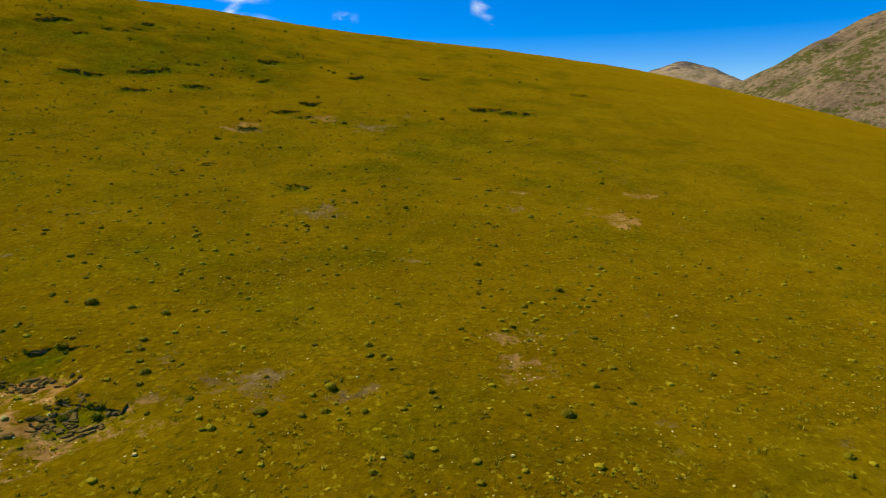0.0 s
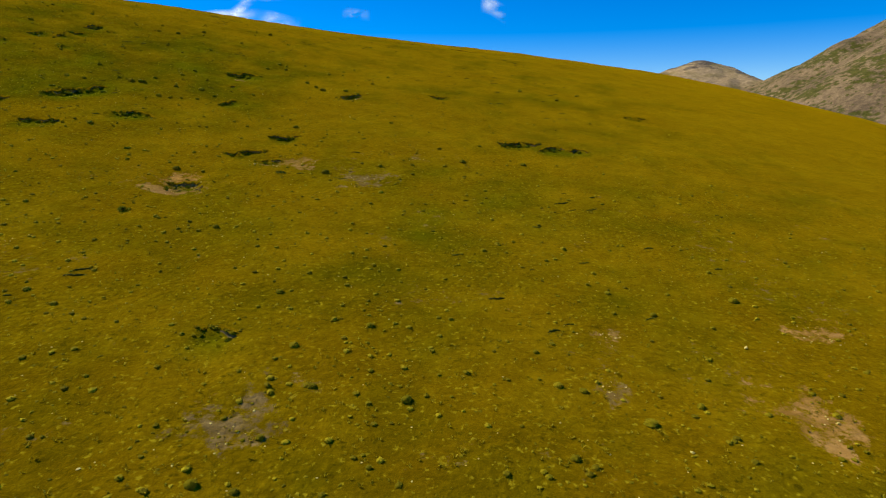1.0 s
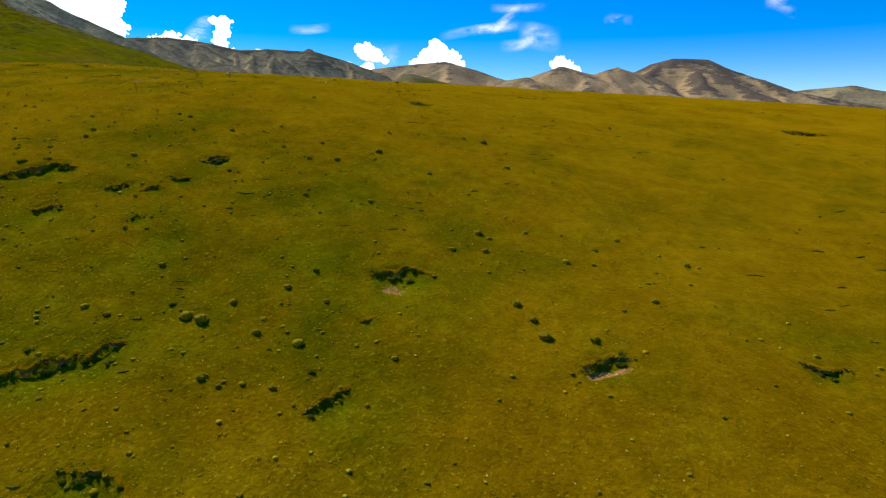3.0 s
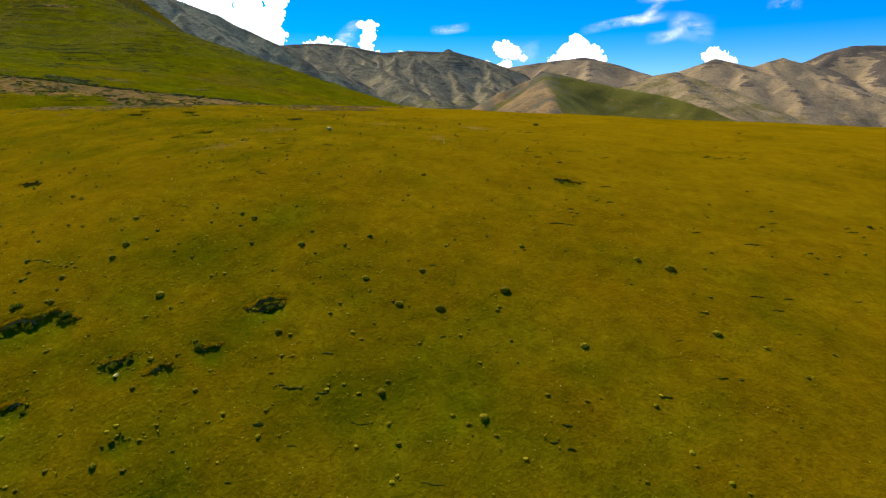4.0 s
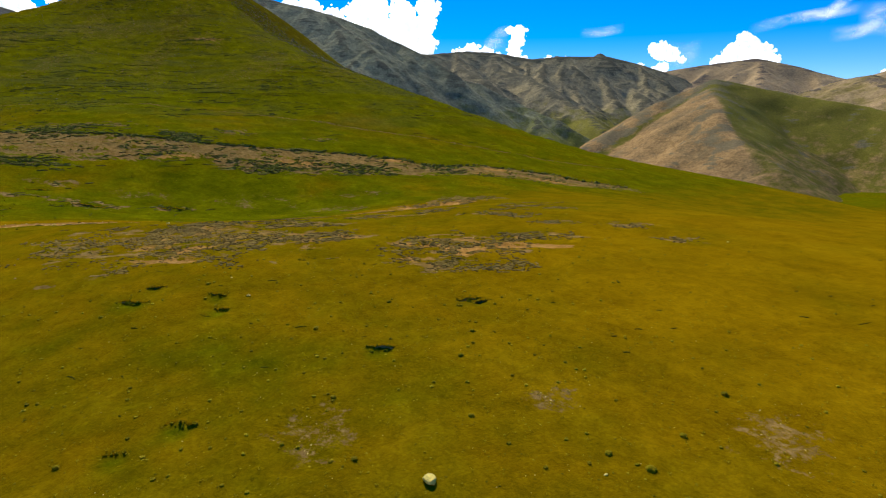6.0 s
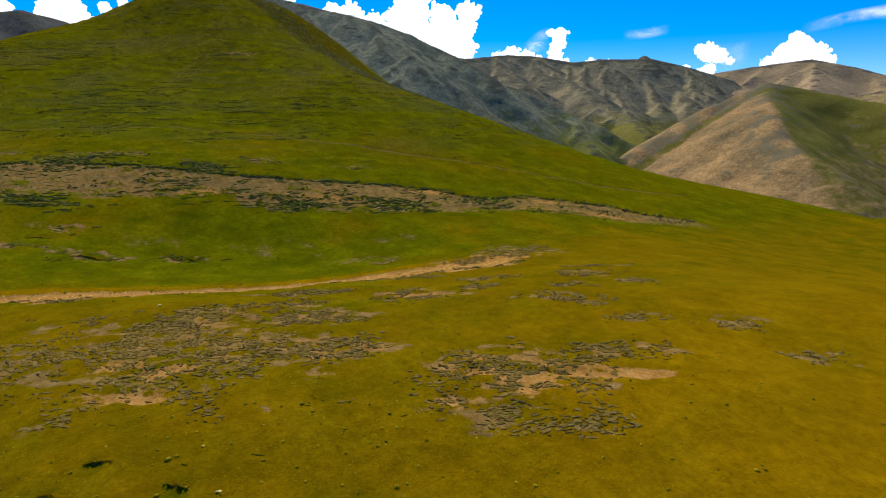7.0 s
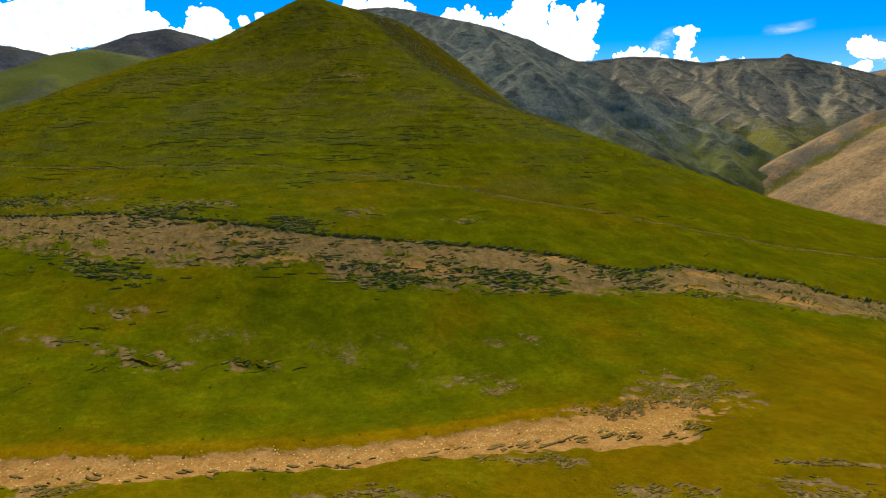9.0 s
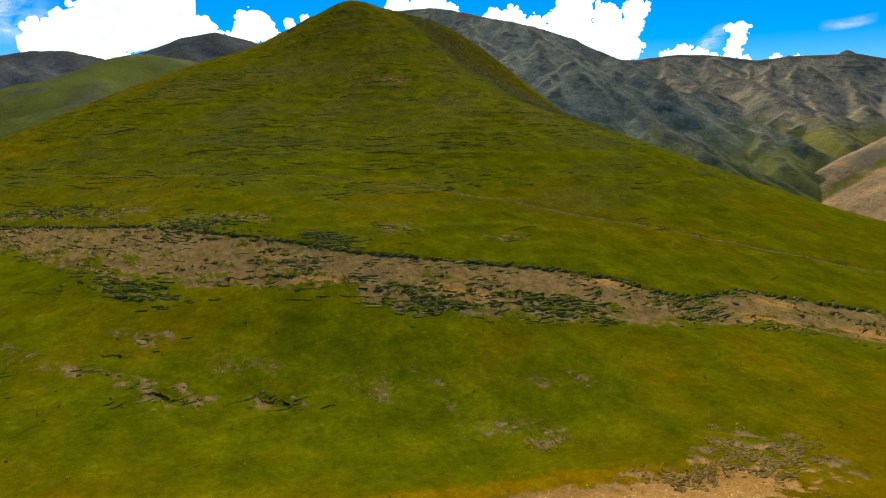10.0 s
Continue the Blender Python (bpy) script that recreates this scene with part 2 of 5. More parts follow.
def mesh_from_grid(name, X, Y, Z, keep=None, attributes=None, material=None, smooth=True):
    """One mesh from a grid of places; keep marks the cells that stay."""
    ny, nx = X.shape
    ids = np.arange(nx * ny).reshape(ny, nx)
    quads = np.stack([ids[:-1, :-1], ids[:-1, 1:], ids[1:, 1:], ids[1:, :-1]], -1).reshape(-1, 4)
    if keep is not None:
        quads = quads[keep.reshape(-1)]
    co = np.stack([X, Y, Z], -1).reshape(-1, 3)
    used = np.unique(quads)
    back_to = np.full(len(co), -1)
    back_to[used] = np.arange(len(used))
    quads = back_to[quads]
    me = bpy.data.meshes.new(name)
    me.vertices.add(len(used))
    me.vertices.foreach_set("co", co[used].astype(np.float32).ravel())
    me.loops.add(quads.size)
    me.loops.foreach_set("vertex_index", quads.astype(np.int32).ravel())
    me.polygons.add(len(quads))
    me.polygons.foreach_set("loop_start", np.arange(0, quads.size, 4, dtype=np.int32))
    me.polygons.foreach_set("use_smooth", np.full(len(quads), smooth))
    for key, values in (attributes or {}).items():
        at = me.attributes.new(key, "FLOAT", "POINT")
        at.data.foreach_set("value", values.reshape(-1)[used].astype(np.float32))
    me.update()
    me.validate()
    if material:
        me.materials.append(material)
    return me


def lines(*stretches):
    """Grid lines: (from, to, spacing at the start, spacing at the end) end to end."""
    out = [stretches[0][0]]
    for a, b, da, db in stretches:
        n = max(2, round(abs(b - a) / math.sqrt(da * db) if da != db else abs(b - a) / da))
        r = (db / da) ** (1 / max(1, n - 1))
        w = r ** np.arange(n)
        out += list(a + (b - a) * np.cumsum(w) / w.sum())
    return np.array(out)


# Turf scarps: x, y, half length, way that leads uphill across the edge (degrees to the left of +y)
SCARPS_SLOPE = [
    (-9.8, 15.1, 1.1, 0), (-10.0, 40.9, 1.0, 0), (-18.9, 58.1, 1.1, 1), (-36.0, 74.9, 3.0, 52), (-23.4, 78.7, 1.2, 50), (5.0, 74.2, 2.2, 12),
    (9.2, 73.3, 2.3, -4), (-17.2, 65.6, 1.7, 34), (-15.4, 70.7, 1.4, 12), (-14.9, 64.3, 1.0, 12), (-25.0, 89.0, 1.9, 30), (-12.3, 86.1, 1.4, 28),
    (-12.4, 18.0, 0.9, 0), (-33.5, 66.5, 1.6, 8), (-28.5, 71.0, 1.8, 5), (20.0, 89.5, 1.4, 5), (-2.5, 90.0, 1.2, 10), (-41.0, 70.0, 2.4, 14),
]
SCARPS_CREST = [
    (-53.9, 85.8, 2.6, 57), (-47.1, 87.2, 1.0, 62), (-44.4, 94.2, 0.8, 50), (-48.5, 82.9, 1.0, 50), (-42.9, 84.8, 0.5, 80), (-45.0, 88.2, 0.9, 72), (-44.2, 90.3, 0.7, 60), (-24.4, 84.2, 0.5, 28),
    (1.0, 140.5, 2.5, 20), (-38.9, 119.5, 1.2, 36), (-79.7, 112.3, 0.9, 46), (-79.5, 109.2, 0.8, 46), (-74.9, 93.6, 1.2, 42), (-44.7, 94.3, 1.2, 42),
    (-79.5, 124.9, 1.0, 50), (-98.1, 114.0, 1.5, 50), (-94.9, 119.5, 0.8, 50), (-82.3, 135.2, 1.1, 50), (-100.1, 116.3, 0.8, 54), (-92.6, 119.0, 0.6, 54),
    (-81.3, 135.7, 0.7, 54),
]
SCARPS_FAR = [(-171.6, 121.8, 3.2, 66), (-168.3, 135.2, 2.4, 66), (-182.3, 115.1, 2.0, 69)]
# Worn places: x, y, two radii, turn in degrees, how bare (1 wholly), how red the earth is
BARE_SLOPE = [
    (-5.6, 16.2, 1.2, 1.4, 0, 0.62, 0.1), (-2.8, 16.0, 1.2, 0.9, 0, 0.58, 0.1), (2.7, 17.9, 1.2, 1.0, 0, 0.6, 0.5), (2.6, 20.5, 1.3, 0.8, 0, 0.58, 0.5),
    (-11.7, 15.6, 1.0, 1.3, 0, 0.64, 1.0), (-9.3, 13.7, 1.5, 0.9, 0, 0.6, 0.6), (-10.4, 12.4, 1.3, 0.9, 0, 0.58, 0.5), (-7.7, 35.4, 1.8, 1.4, 1, 0.66, 0.0),
    (5.2, 42.3, 1.4, 0.7, 1, 0.6, 0.4), (4.8, 38.4, 0.7, 0.9, 1, 0.6, 0.1), (14.8, 43.7, 1.3, 1.0, 1, 0.66, 0.8), (11.5, 37.5, 1.6, 1.8, 1, 0.66, 0.8),
    (-18.5, 57.0, 1.7, 1.5, 1, 0.58, 0.4),
]
BARE_CREST = [
    (-12.7, 63.9, 1.6, 1.6, 12, 0.66, 0.5), (-7.2, 62.1, 2.0, 1.8, 12, 0.62, 0.0), (-18.9, 58.3, 1.8, 1.3, 12, 0.58, 0.5), (-14.8, 63.5, 0.7, 0.5, 12, 0.6, 0.1),
    (-3.6, 67.5, 0.6, 1.1, 12, 0.6, 0.0), (-11.8, 85.6, 1.0, 0.5, 28, 0.85, 0.9), (-73.6, 117.1, 2.6, 2.4, 50, 0.58, 0.1), (-68.0, 128.9, 1.9, 1.7, 50, 0.56, 0.1),
    (-58.3, 134.9, 2.4, 3.0, 50, 0.58, 0.2), (-55.1, 123.3, 1.5, 2.1, 50, 0.56, 0.5), (-69.8, 108.0, 3.6, 1.9, 50, 0.53, 0.1), (-24.6, 87.2, 0.8, 0.6, 28, 0.7, 0.6),
]
# Turf broken into sods with earth between them: x, y, two radii, turn, how red
SODS_NEAR = [
    (-114.5, 122.5, 13.5, 8.5, 55, 0.35), (-93.6, 144.0, 6.5, 4.6, 55, 0.95), (-90.0, 138.9, 4.6, 2.2, 54, 0.3), (-115.0, 136.9, 4.2, 3.8, 54, 0.4),
    (-115.4, 150.2, 5.0, 2.4, 54, 0.7), (-91.9, 153.2, 4.4, 1.8, 54, 0.8), (-82.2, 166.7, 2.6, 1.5, 54, 0.3), (-85.6, 143.1, 2.6, 1.0, 54, 0.3),
    (-105.5, 133.8, 6.4, 3.2, 56, 0.6), (-121.5, 127.5, 6.0, 4.0, 54, 0.6), (-105.0, 160.2, 4.4, 2.2, 57, 0.4), (-112.9, 172.8, 3.8, 2.6, 57, 0.2),
    (-89.9, 169.1, 3.6, 1.6, 57, 0.3),
]
SODS_LOW = [
    (-128.0, 140.5, 6.0, 2.4, 60, 0.2), (-119.8, 149.3, 3.6, 1.5, 60, 0.5), (-141.0, 116.0, 3.5, 1.6, 60, 0.7), (-147.0, 163.3, 2.4, 1.7, 69, 0.3), (-134.0, 172.0, 6.0, 2.4, 69, 0.9), (-133.3, 180.5, 6.5, 4.5, 58, 0.4),
    (-129.0, 155.7, 3.9, 1.6, 54, 0.3), (-119.3, 161.4, 4.0, 1.5, 58, 0.3), (-106.2, 174.6, 2.8, 1.8, 66, 0.3), (-114.5, 157.5, 2.6, 1.8, 60, 0.2), (-117.4, 149.8, 3.6, 1.8, 60, 0.8),
    (-113.9, 182.2, 2.6, 0.8, 67, 0.4), (-108.9, 165.3, 2.4, 1.4, 63, 0.2), (-116.7, 177.0, 3.4, 0.7, 63, 0.4), (-96.1, 161.2, 3.0, 1.4, 60, 0.3), (-121.4, 137.9, 3.4, 1.6, 56, 0.3),
]
SODS_NEAR = SODS_NEAR + SODS_LOW
SODS_CLOSE = [(-10.2, 14.0, 2.2, 1.2, 5, 0.8), (-12.0, 15.8, 1.2, 0.9, 5, 1.0), (-18.4, 57.0, 1.8, 1.4, 15, 0.5)]
SODS_FAR = [
    (-185.1, 119.5, 3.6, 2.4, 69, 0.3), (-172.0, 121.5, 6.0, 2.4, 66, 0.15), (-178.5, 112.0, 5.0, 1.6, 66, 0.1), (-168.0, 134.8, 4.2, 1.6, 66, 0.15),
    (-213.7, 164.3, 6.0, 3.0, 69, 0.1),
    (-254.0, 105.0, 12.0, 4.0, 62, 0.05), (-230.0, 130.0, 13.0, 4.0, 62, 0.05), (-205.0, 187.0, 5.0, 2.0, 66, 0.2), (-271.0, 82.0, 12.0, 4.5, 58, 0.05),
]
# Upper and lower edge of the slide of bare earth across the far hill
SLIDE_TOP = [(-300, 40), (-265, 79), (-250, 97), (-236, 113), (-217, 133), (-204, 153), (-197, 172), (-187, 195), (-179, 202), (-173, 207), (-175, 219), (-169, 229), (-163, 240), (-155, 245), (-143, 262)]
SLIDE_FOOT = [(-272, 40), (-240, 86), (-207, 110), (-198, 130), (-192, 149), (-183, 156), (-179, 166), (-170, 185), (-164, 200), (-160, 213), (-154, 223), (-149, 231), (-140, 250)]
# Dark terraced heath beside and on the slide: x, y, two radii, turn in degrees
HEATHS = [(-186, 161, 9.5, 4.0, 58), (-170, 205, 6.5, 4.5, 60), (-201, 115, 10, 3.2, 55), (-267, 92, 13, 4.5, 52), (-228, 125, 13, 3.2, 50), (-178, 184, 9, 2.2, 62), (-210, 150, 6, 2.0, 58)]
# Red earth on the slide: x, y, two radii, turn in degrees
REDS = [(-194, 146, 7.5, 2.6, 58), (-186, 170, 8, 2.2, 62), (-163.5, 214, 4.5, 3.5, 60), (-156, 230, 7, 3.0, 60), (-182, 198, 7, 2.0, 66), (-169, 222, 5, 1.6, 64)]
# Olive grey ground with thin turf below the slide: x, y, two radii, turn in degrees
THIN = [(-166, 153, 14, 7, 58), (-176, 132, 11, 4, 58), (-158, 172, 9, 3.5, 62), (-152, 160, 9, 4, 60), (-186, 118, 6, 3.5, 55), (-184, 104, 9, 4, 52)]
# Small pits of bare earth in the broken turf: x, y, two radii, turn, how bare, how red
PITS = [
    (-110.1, 121.7, 1.9, 1.0, 55, 1, 0.9), (-107.7, 118.4, 2.2, 0.8, 55, 1, 0.8), (-106.2, 119.8, 1.2, 0.7, 55, 1, 0.9), (-119.8, 126.4, 2.2, 1.4, 55, 0.9, 0.4),
    (-113.0, 118.9, 1.3, 0.9, 55, 1, 0.9), (-110.0, 125.5, 1.6, 0.8, 55, 0.9, 0.4), (-92.4, 144.5, 1.8, 1.1, 55, 1, 1.0), (-95.4, 141.4, 1.1, 0.7, 55, 1, 1.0),
    (-93.6, 137.3, 1.1, 0.7, 55, 1, 0.8), (-91.4, 142.6, 1.3, 0.9, 55, 1, 0.9), (-91.5, 147.1, 1.2, 0.7, 55, 1, 0.8), (-115.1, 136.5, 2.6, 0.8, 55, 0.9, 0.4),
]
PITS_LOW = [
    (-117.6, 149.0, 2.4, 0.9, 60, 1, 0.9), (-88.3, 151.5, 3.0, 0.9, 58, 1, 1.0),
    (-131.0, 173.5, 5.5, 2.8, 69, 1, 1.0),
    (-119.7, 148.3, 3.0, 0.7, 55, 0.9, 0.5), (-102.4, 131.0, 1.0, 0.6, 55, 0.8, 0.4), (-345.0, 201.5, 7.0, 1.4, 62, 0.9, 0.4), (-19.2, 58.7, 0.8, 0.6, 5, 0.75, 1.0),
    (-12.1, 15.9, 0.9, 0.6, 5, 0.75, 1.0), (-11.2, 15.2, 0.5, 0.6, 5, 0.75, 1.0),
]
# Lighter grass fanning out below the slide: x, y, radius along and down the slope
FANS = [(-168, 166, 4.5, 8), (-153.6, 184, 6, 9), (-150.6, 201.6, 5, 8), (-181, 108, 7, 7), (-184, 121, 4, 5), (-205, 137, 6, 5), (-140, 214, 6, 9)]
# Lines on the plan: the earth bank, the footpath, the dark shaded flank beside the top, the ridge painted as sunlit
BANK = [(-155.5, 84), (-150.5, 99), (-146.5, 111.5), (-143, 122), (-141.2, 132), (-139, 142), (-136.5, 152), (-133.5, 161), (-130.5, 168), (-128.3, 175)]
TRAIL = [(-350, 35), (-325, 63), (-296, 100), (-270, 131), (-254, 158), (-240, 181), (-225, 198), (-212, 213), (-202, 229), (-191, 245), (-180, 263), (-170, 285)]
SHADED_FLANK = [(-452, 222), (-441, 227), (-418, 233), (-400, 240), (-366, 248), (-340, 248), (-316, 249), (-296, 262)]
SUNLIT_RIDGE = [(-300, 58), (-342, 82), (-372, 90), (-405, 101), (-438, 138)]


def along(x, y, way):
    """Distance from a bent line, to its left positive, and the distance run along it."""
    best, side, run_at, run = np.full(np.shape(x), 1e9), np.zeros(np.shape(x)), np.zeros(np.shape(x)), 0.0
    for (ax, ay), (bx, by) in zip(way, way[1:]):
        dx, dy = bx - ax, by - ay
        size = math.hypot(dx, dy)
        t = np.clip(((x - ax) * dx + (y - ay) * dy) / size ** 2, 0, 1)
        d = np.hypot(x - ax - t * dx, y - ay - t * dy)
        nearer = d < best
        side = np.where(nearer, np.sign(dx * (y - ay) - dy * (x - ax)) * d, side)
        run_at = np.where(nearer, run + t * size, run_at)
        best = np.minimum(best, d)
        run += size
    return side, run_at, run


def local(x, y, cx, cy, turn):
    c, s = math.cos(radians(turn)), math.sin(radians(turn))
    return (x - cx) * c + (y - cy) * s, (y - cy) * c - (x - cx) * s


def land(x, y):
    """The ground: heights, and where the turf is lush, bare, reddish or dark."""
    shape = x.shape
    x, y = x.ravel(), y.ravel()
    base = swell(x, y)
    z = base + 0.35 * fbm(x / 23, y / 23, 3, 3) + 0.12 * fbm(x / 4.1, y / 4.1, 3, 8) + 0.10 * fbm(x / 1.3, y / 1.3, 2, 9)
    hill = step(-140, -235, x)
    lush = 0.16 + (0.38 * fbm(x / 34, y / 34, 3, 21) + 0.46 * fbm(x / 6, y / 6, 4, 22, 0.65)) * (1 - 0.4 * step(-120, -150, x)) + step(-124, -150, x) * 0.6 + 0.13 * step(-62, -84, x) + 0.28 * step(40, 56, base) * hill - step(10, 50, x) * 0.25 + 0.3 * step(60, 75, y) * step(112, 95, y) * step(-8, -24, x) * step(-70, -50, x)
    lush += 0.12 * step(-142, -160, x) * step(36, 24, base) * step(205, 170, y)
    dark, red = np.zeros_like(z), np.zeros_like(z)
    soil = step(110, 60, y) * np.clip(0.08 + 0.7 * fbm(x / 6, y / 6, 3, 33), 0, 0.33)

    soil = soil + step(-145, -165, x) * step(40, 30, base) * np.clip(0.06 + 0.5 * fbm(x / 13, y / 20, 3, 34), 0, 0.28)

    # worn places with turf left in them
    for cx, cy, a, b, turn, bare, ochre in BARE_SLOPE + BARE_CREST + PITS + PITS_LOW:
        i = np.nonzero((np.abs(x - cx) < 3 * max(a, b)) & (np.abs(y - cy) < 3 * max(a, b)))[0]
        u, v = local(x[i], y[i], cx, cy, turn)
        r = np.hypot(u / a, v / b) + 0.95 * fbm(x[i] / 1.3, y[i] / 1.3, 4, 31, 0.6)
        m = bare * (1 - step(0.55, 1.5, r))
        soil[i] = np.maximum(soil[i], 0.85 * m)
        red[i] = np.maximum(red[i], ochre * (r < 1.7))
        z[i] -= 0.18 * m

    # scarps: the turf ends in an edge darkened as sod and painted overhang shade, with a greener shelf below that
    # climbs back
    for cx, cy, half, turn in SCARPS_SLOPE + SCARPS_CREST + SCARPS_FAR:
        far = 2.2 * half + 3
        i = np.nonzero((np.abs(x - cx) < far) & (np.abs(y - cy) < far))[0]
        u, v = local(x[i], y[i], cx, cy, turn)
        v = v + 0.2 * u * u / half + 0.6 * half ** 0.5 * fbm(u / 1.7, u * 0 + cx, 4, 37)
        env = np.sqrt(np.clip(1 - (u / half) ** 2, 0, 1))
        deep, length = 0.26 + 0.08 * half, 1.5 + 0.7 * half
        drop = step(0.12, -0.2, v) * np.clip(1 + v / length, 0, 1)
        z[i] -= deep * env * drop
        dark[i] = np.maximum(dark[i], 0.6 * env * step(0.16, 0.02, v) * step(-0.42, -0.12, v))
        lush[i] += 0.75 * env * step(0.0, -0.5, v) * np.clip(1.1 + v / length, 0, 1)

    # sods
    for cx, cy, a, b, turn, ochre in SODS_NEAR + SODS_CLOSE + SODS_FAR:
        i = np.nonzero((np.abs(x - cx) < 2 * max(a, b)) & (np.abs(y - cy) < 2 * max(a, b)))[0]
        u, v = local(x[i], y[i], cx, cy, turn)
        r = np.hypot(u / a, v / b) + 0.9 * fbm(x[i] / 5, y[i] / 5, 5, 41, 0.6)
        area = 1 - step(0.35, 1.5, r)
        n = fbm(u / 3.2, v / 1.6, 4, 43, 0.6)
        z[i] -= 0.1 * area
        bare = np.clip(0.42 + 0.95 * n, 0.15, 0.95)
        soil[i] = np.maximum(soil[i], step(0.02, 0.6, area) * bare)
        lush[i] += 0.1 * area
        red[i] = np.maximum(red[i], ochre * (0.3 + 0.65 * step(0.9, 0.2, r)) * (area > 0.02))

    # the long slide of bare earth across the far hill
    below, run, total = along(x, y, SLIDE_TOP)
    above, _, _ = along(x, y, SLIDE_FOOT)
    rag = 1.5 * fbm(run / 9, run * 0, 3, 51) + 0.5 * fbm(x / 2.5, y / 2.5, 3, 52)
    below, above = -below + rag, above + 2.0 * fbm(x / 7, y / 5, 4, 56, 0.6)
    ends = step(0, 0.04, run / total) * step(1.0, 0.95, run / total)
    band = step(-0.3, 0.3, below) * step(-2.0, 2.0, above) * ends
    across = np.clip(below, 0, None) / (np.clip(below, 0, None) + np.clip(above, 0, None) + 0.1)
    n = fbm(run / 6.0, below / 0.8, 4, 53, 0.6) + 0.45 * fbm(run / 20, below / 4, 2, 54) - 0.2 + 0.42 * step(0.5, 1.0, across) + 0.14 * step(0.35, 0.1, run / total)
    for cx, cy, a, b, turn in HEATHS:
        i = np.nonzero(np.hypot(x - cx, y - cy) < 1.7 * a)[0]
        u, v = local(x[i], y[i], cx, cy, turn)
        r = np.hypot(u / a, v / b) + 0.6 * fbm(x[i] / 3, y[i] / 3, 4, 58, 0.6)
        m = 1 - step(0.5, 1.25, r)
        n[i] += 0.2 * m * band[i]
        lush[i] += 0.3 * m
        strips = step(-0.1, 0.12, fbm(u / 4.0, v / 0.75, 4, 59, 0.6) - 0.06)
        dark[i] = np.maximum(dark[i], 0.54 * m * strips)
        soil[i] = np.maximum(soil[i], 0.6 * m * (1 - strips))
        z[i] += 0.22 * m * strips
    turf = step(0.0, 0.12, n) * band
    z += band * (0.32 * turf - 0.34)
    soil = np.maximum(soil, band * (0.4 + 0.55 * (1 - turf)))
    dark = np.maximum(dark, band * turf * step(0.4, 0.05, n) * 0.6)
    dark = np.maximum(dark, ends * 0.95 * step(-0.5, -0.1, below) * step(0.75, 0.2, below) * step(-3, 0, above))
    lush += 0.3 * band * turf
    reds = np.zeros_like(z)
    for cx, cy, a, b, turn in REDS:
        i = np.nonzero(np.hypot(x - cx, y - cy) < 1.7 * a)[0]
        u, v = local(x[i], y[i], cx, cy, turn)
        reds[i] = np.maximum(reds[i], 1 - step(0.5, 1.2, np.hypot(u / a, v / b) + 0.5 * fbm(x[i] / 3, y[i] / 2, 3, 55)))
    red = np.maximum(red, band * np.clip(0.12 + 0.3 * fbm(run / 14, below / 3, 3, 55) + 0.75 * reds, 0, 1))
    for cx, cy, a, b, turn in THIN:
        i = np.nonzero(np.hypot(x - cx, y - cy) < 1.9 * a)[0]
        u, v = local(x[i], y[i], cx, cy, turn)
        m = 1 - step(0.4, 1.3, np.hypot(u / a, v / b) + 0.6 * fbm(x[i] / 6, y[i] / 6, 3, 60))
        soil[i] = np.maximum(soil[i], m * np.clip(0.4 + 0.32 * fbm(x[i] / 5, y[i] / 5, 4, 66), 0, 0.52) * (1 - band[i]))
    for cx, cy, a, b in FANS:
        i = np.nonzero((np.abs(x - cx) < 3 * b) & (np.abs(y - cy) < 3 * b))[0]
        u, v = local(x[i], y[i], cx, cy, 62)
        lush[i] -= 0.46 * np.exp(-(u / a) ** 2 - (v / b) ** 2) * (0.8 + 0.8 * fbm(u / 1.2, v / 6, 3, 57))

    # the pale earth bank at the foot of the near hill
    side, run, total = along(x, y, BANK)
    wob = side + 0.9 * fbm(run / 9, run * 0 + 3, 3, 61) + 1.0 * fbm(x / 2.2, y / 2.2, 4, 62, 0.6)
    half = 2.6 + 2.0 * step(0.6, 0.95, run / total)
    ends = step(0.0, 0.1, run / total) * step(1.0, 0.97, run / total)
    bank = step(-half - 0.5, -half + 0.1, wob) * step(half + 1.6, half - 2.0, wob) * ends
    soil = np.maximum(soil, bank * 0.95)
    red = np.maximum(red, bank * 0.92)
    gold_edge = ends * step(half - 1.2, half, wob) * step(half + 3.4, half + 1.2, wob)
    lush -= 0.36 * gold_edge
    z -= 0.35 * bank

    # the footpath
    side, run, total = along(x, y, TRAIL)
    path = step(1.0, 0.45, np.abs(side + 0.7 * fbm(run / 6, run * 0 + 5, 2, 71)))
    soil = np.maximum(soil, 0.62 * path)
    z -= 0.2 * path

    # thin and stony turf on the upper far hill
    high = step(38, 62, base) * hill
    stony = high * np.clip(0.28 + 0.9 * fbm(x / 30 + y / 60, y / 26, 4, 81), 0, 0.42)
    soil = np.maximum(soil, stony)
    run = 0.45 * x + 0.9 * y                       # terraces of turf follow the contours
    drift = fbm(x / 45, y / 45, 3, 84)
    terrace = fbm(run / 17, base / 1.5, 4, 83) + 0.55 * drift
    dark = np.maximum(dark, hill * step(33, 42, base) * np.clip(2.0 * terrace - 0.3, 0, 0.58))
    beyond = -along(x, y, SHADED_FLANK)[0] + 5 * fbm(x / 9, y / 9, 3, 85)          # dark scrub and stones, and shade painted dark, on the flank beside the top
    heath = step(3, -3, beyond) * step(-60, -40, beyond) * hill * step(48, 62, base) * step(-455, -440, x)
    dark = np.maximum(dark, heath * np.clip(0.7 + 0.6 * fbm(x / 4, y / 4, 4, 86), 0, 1))
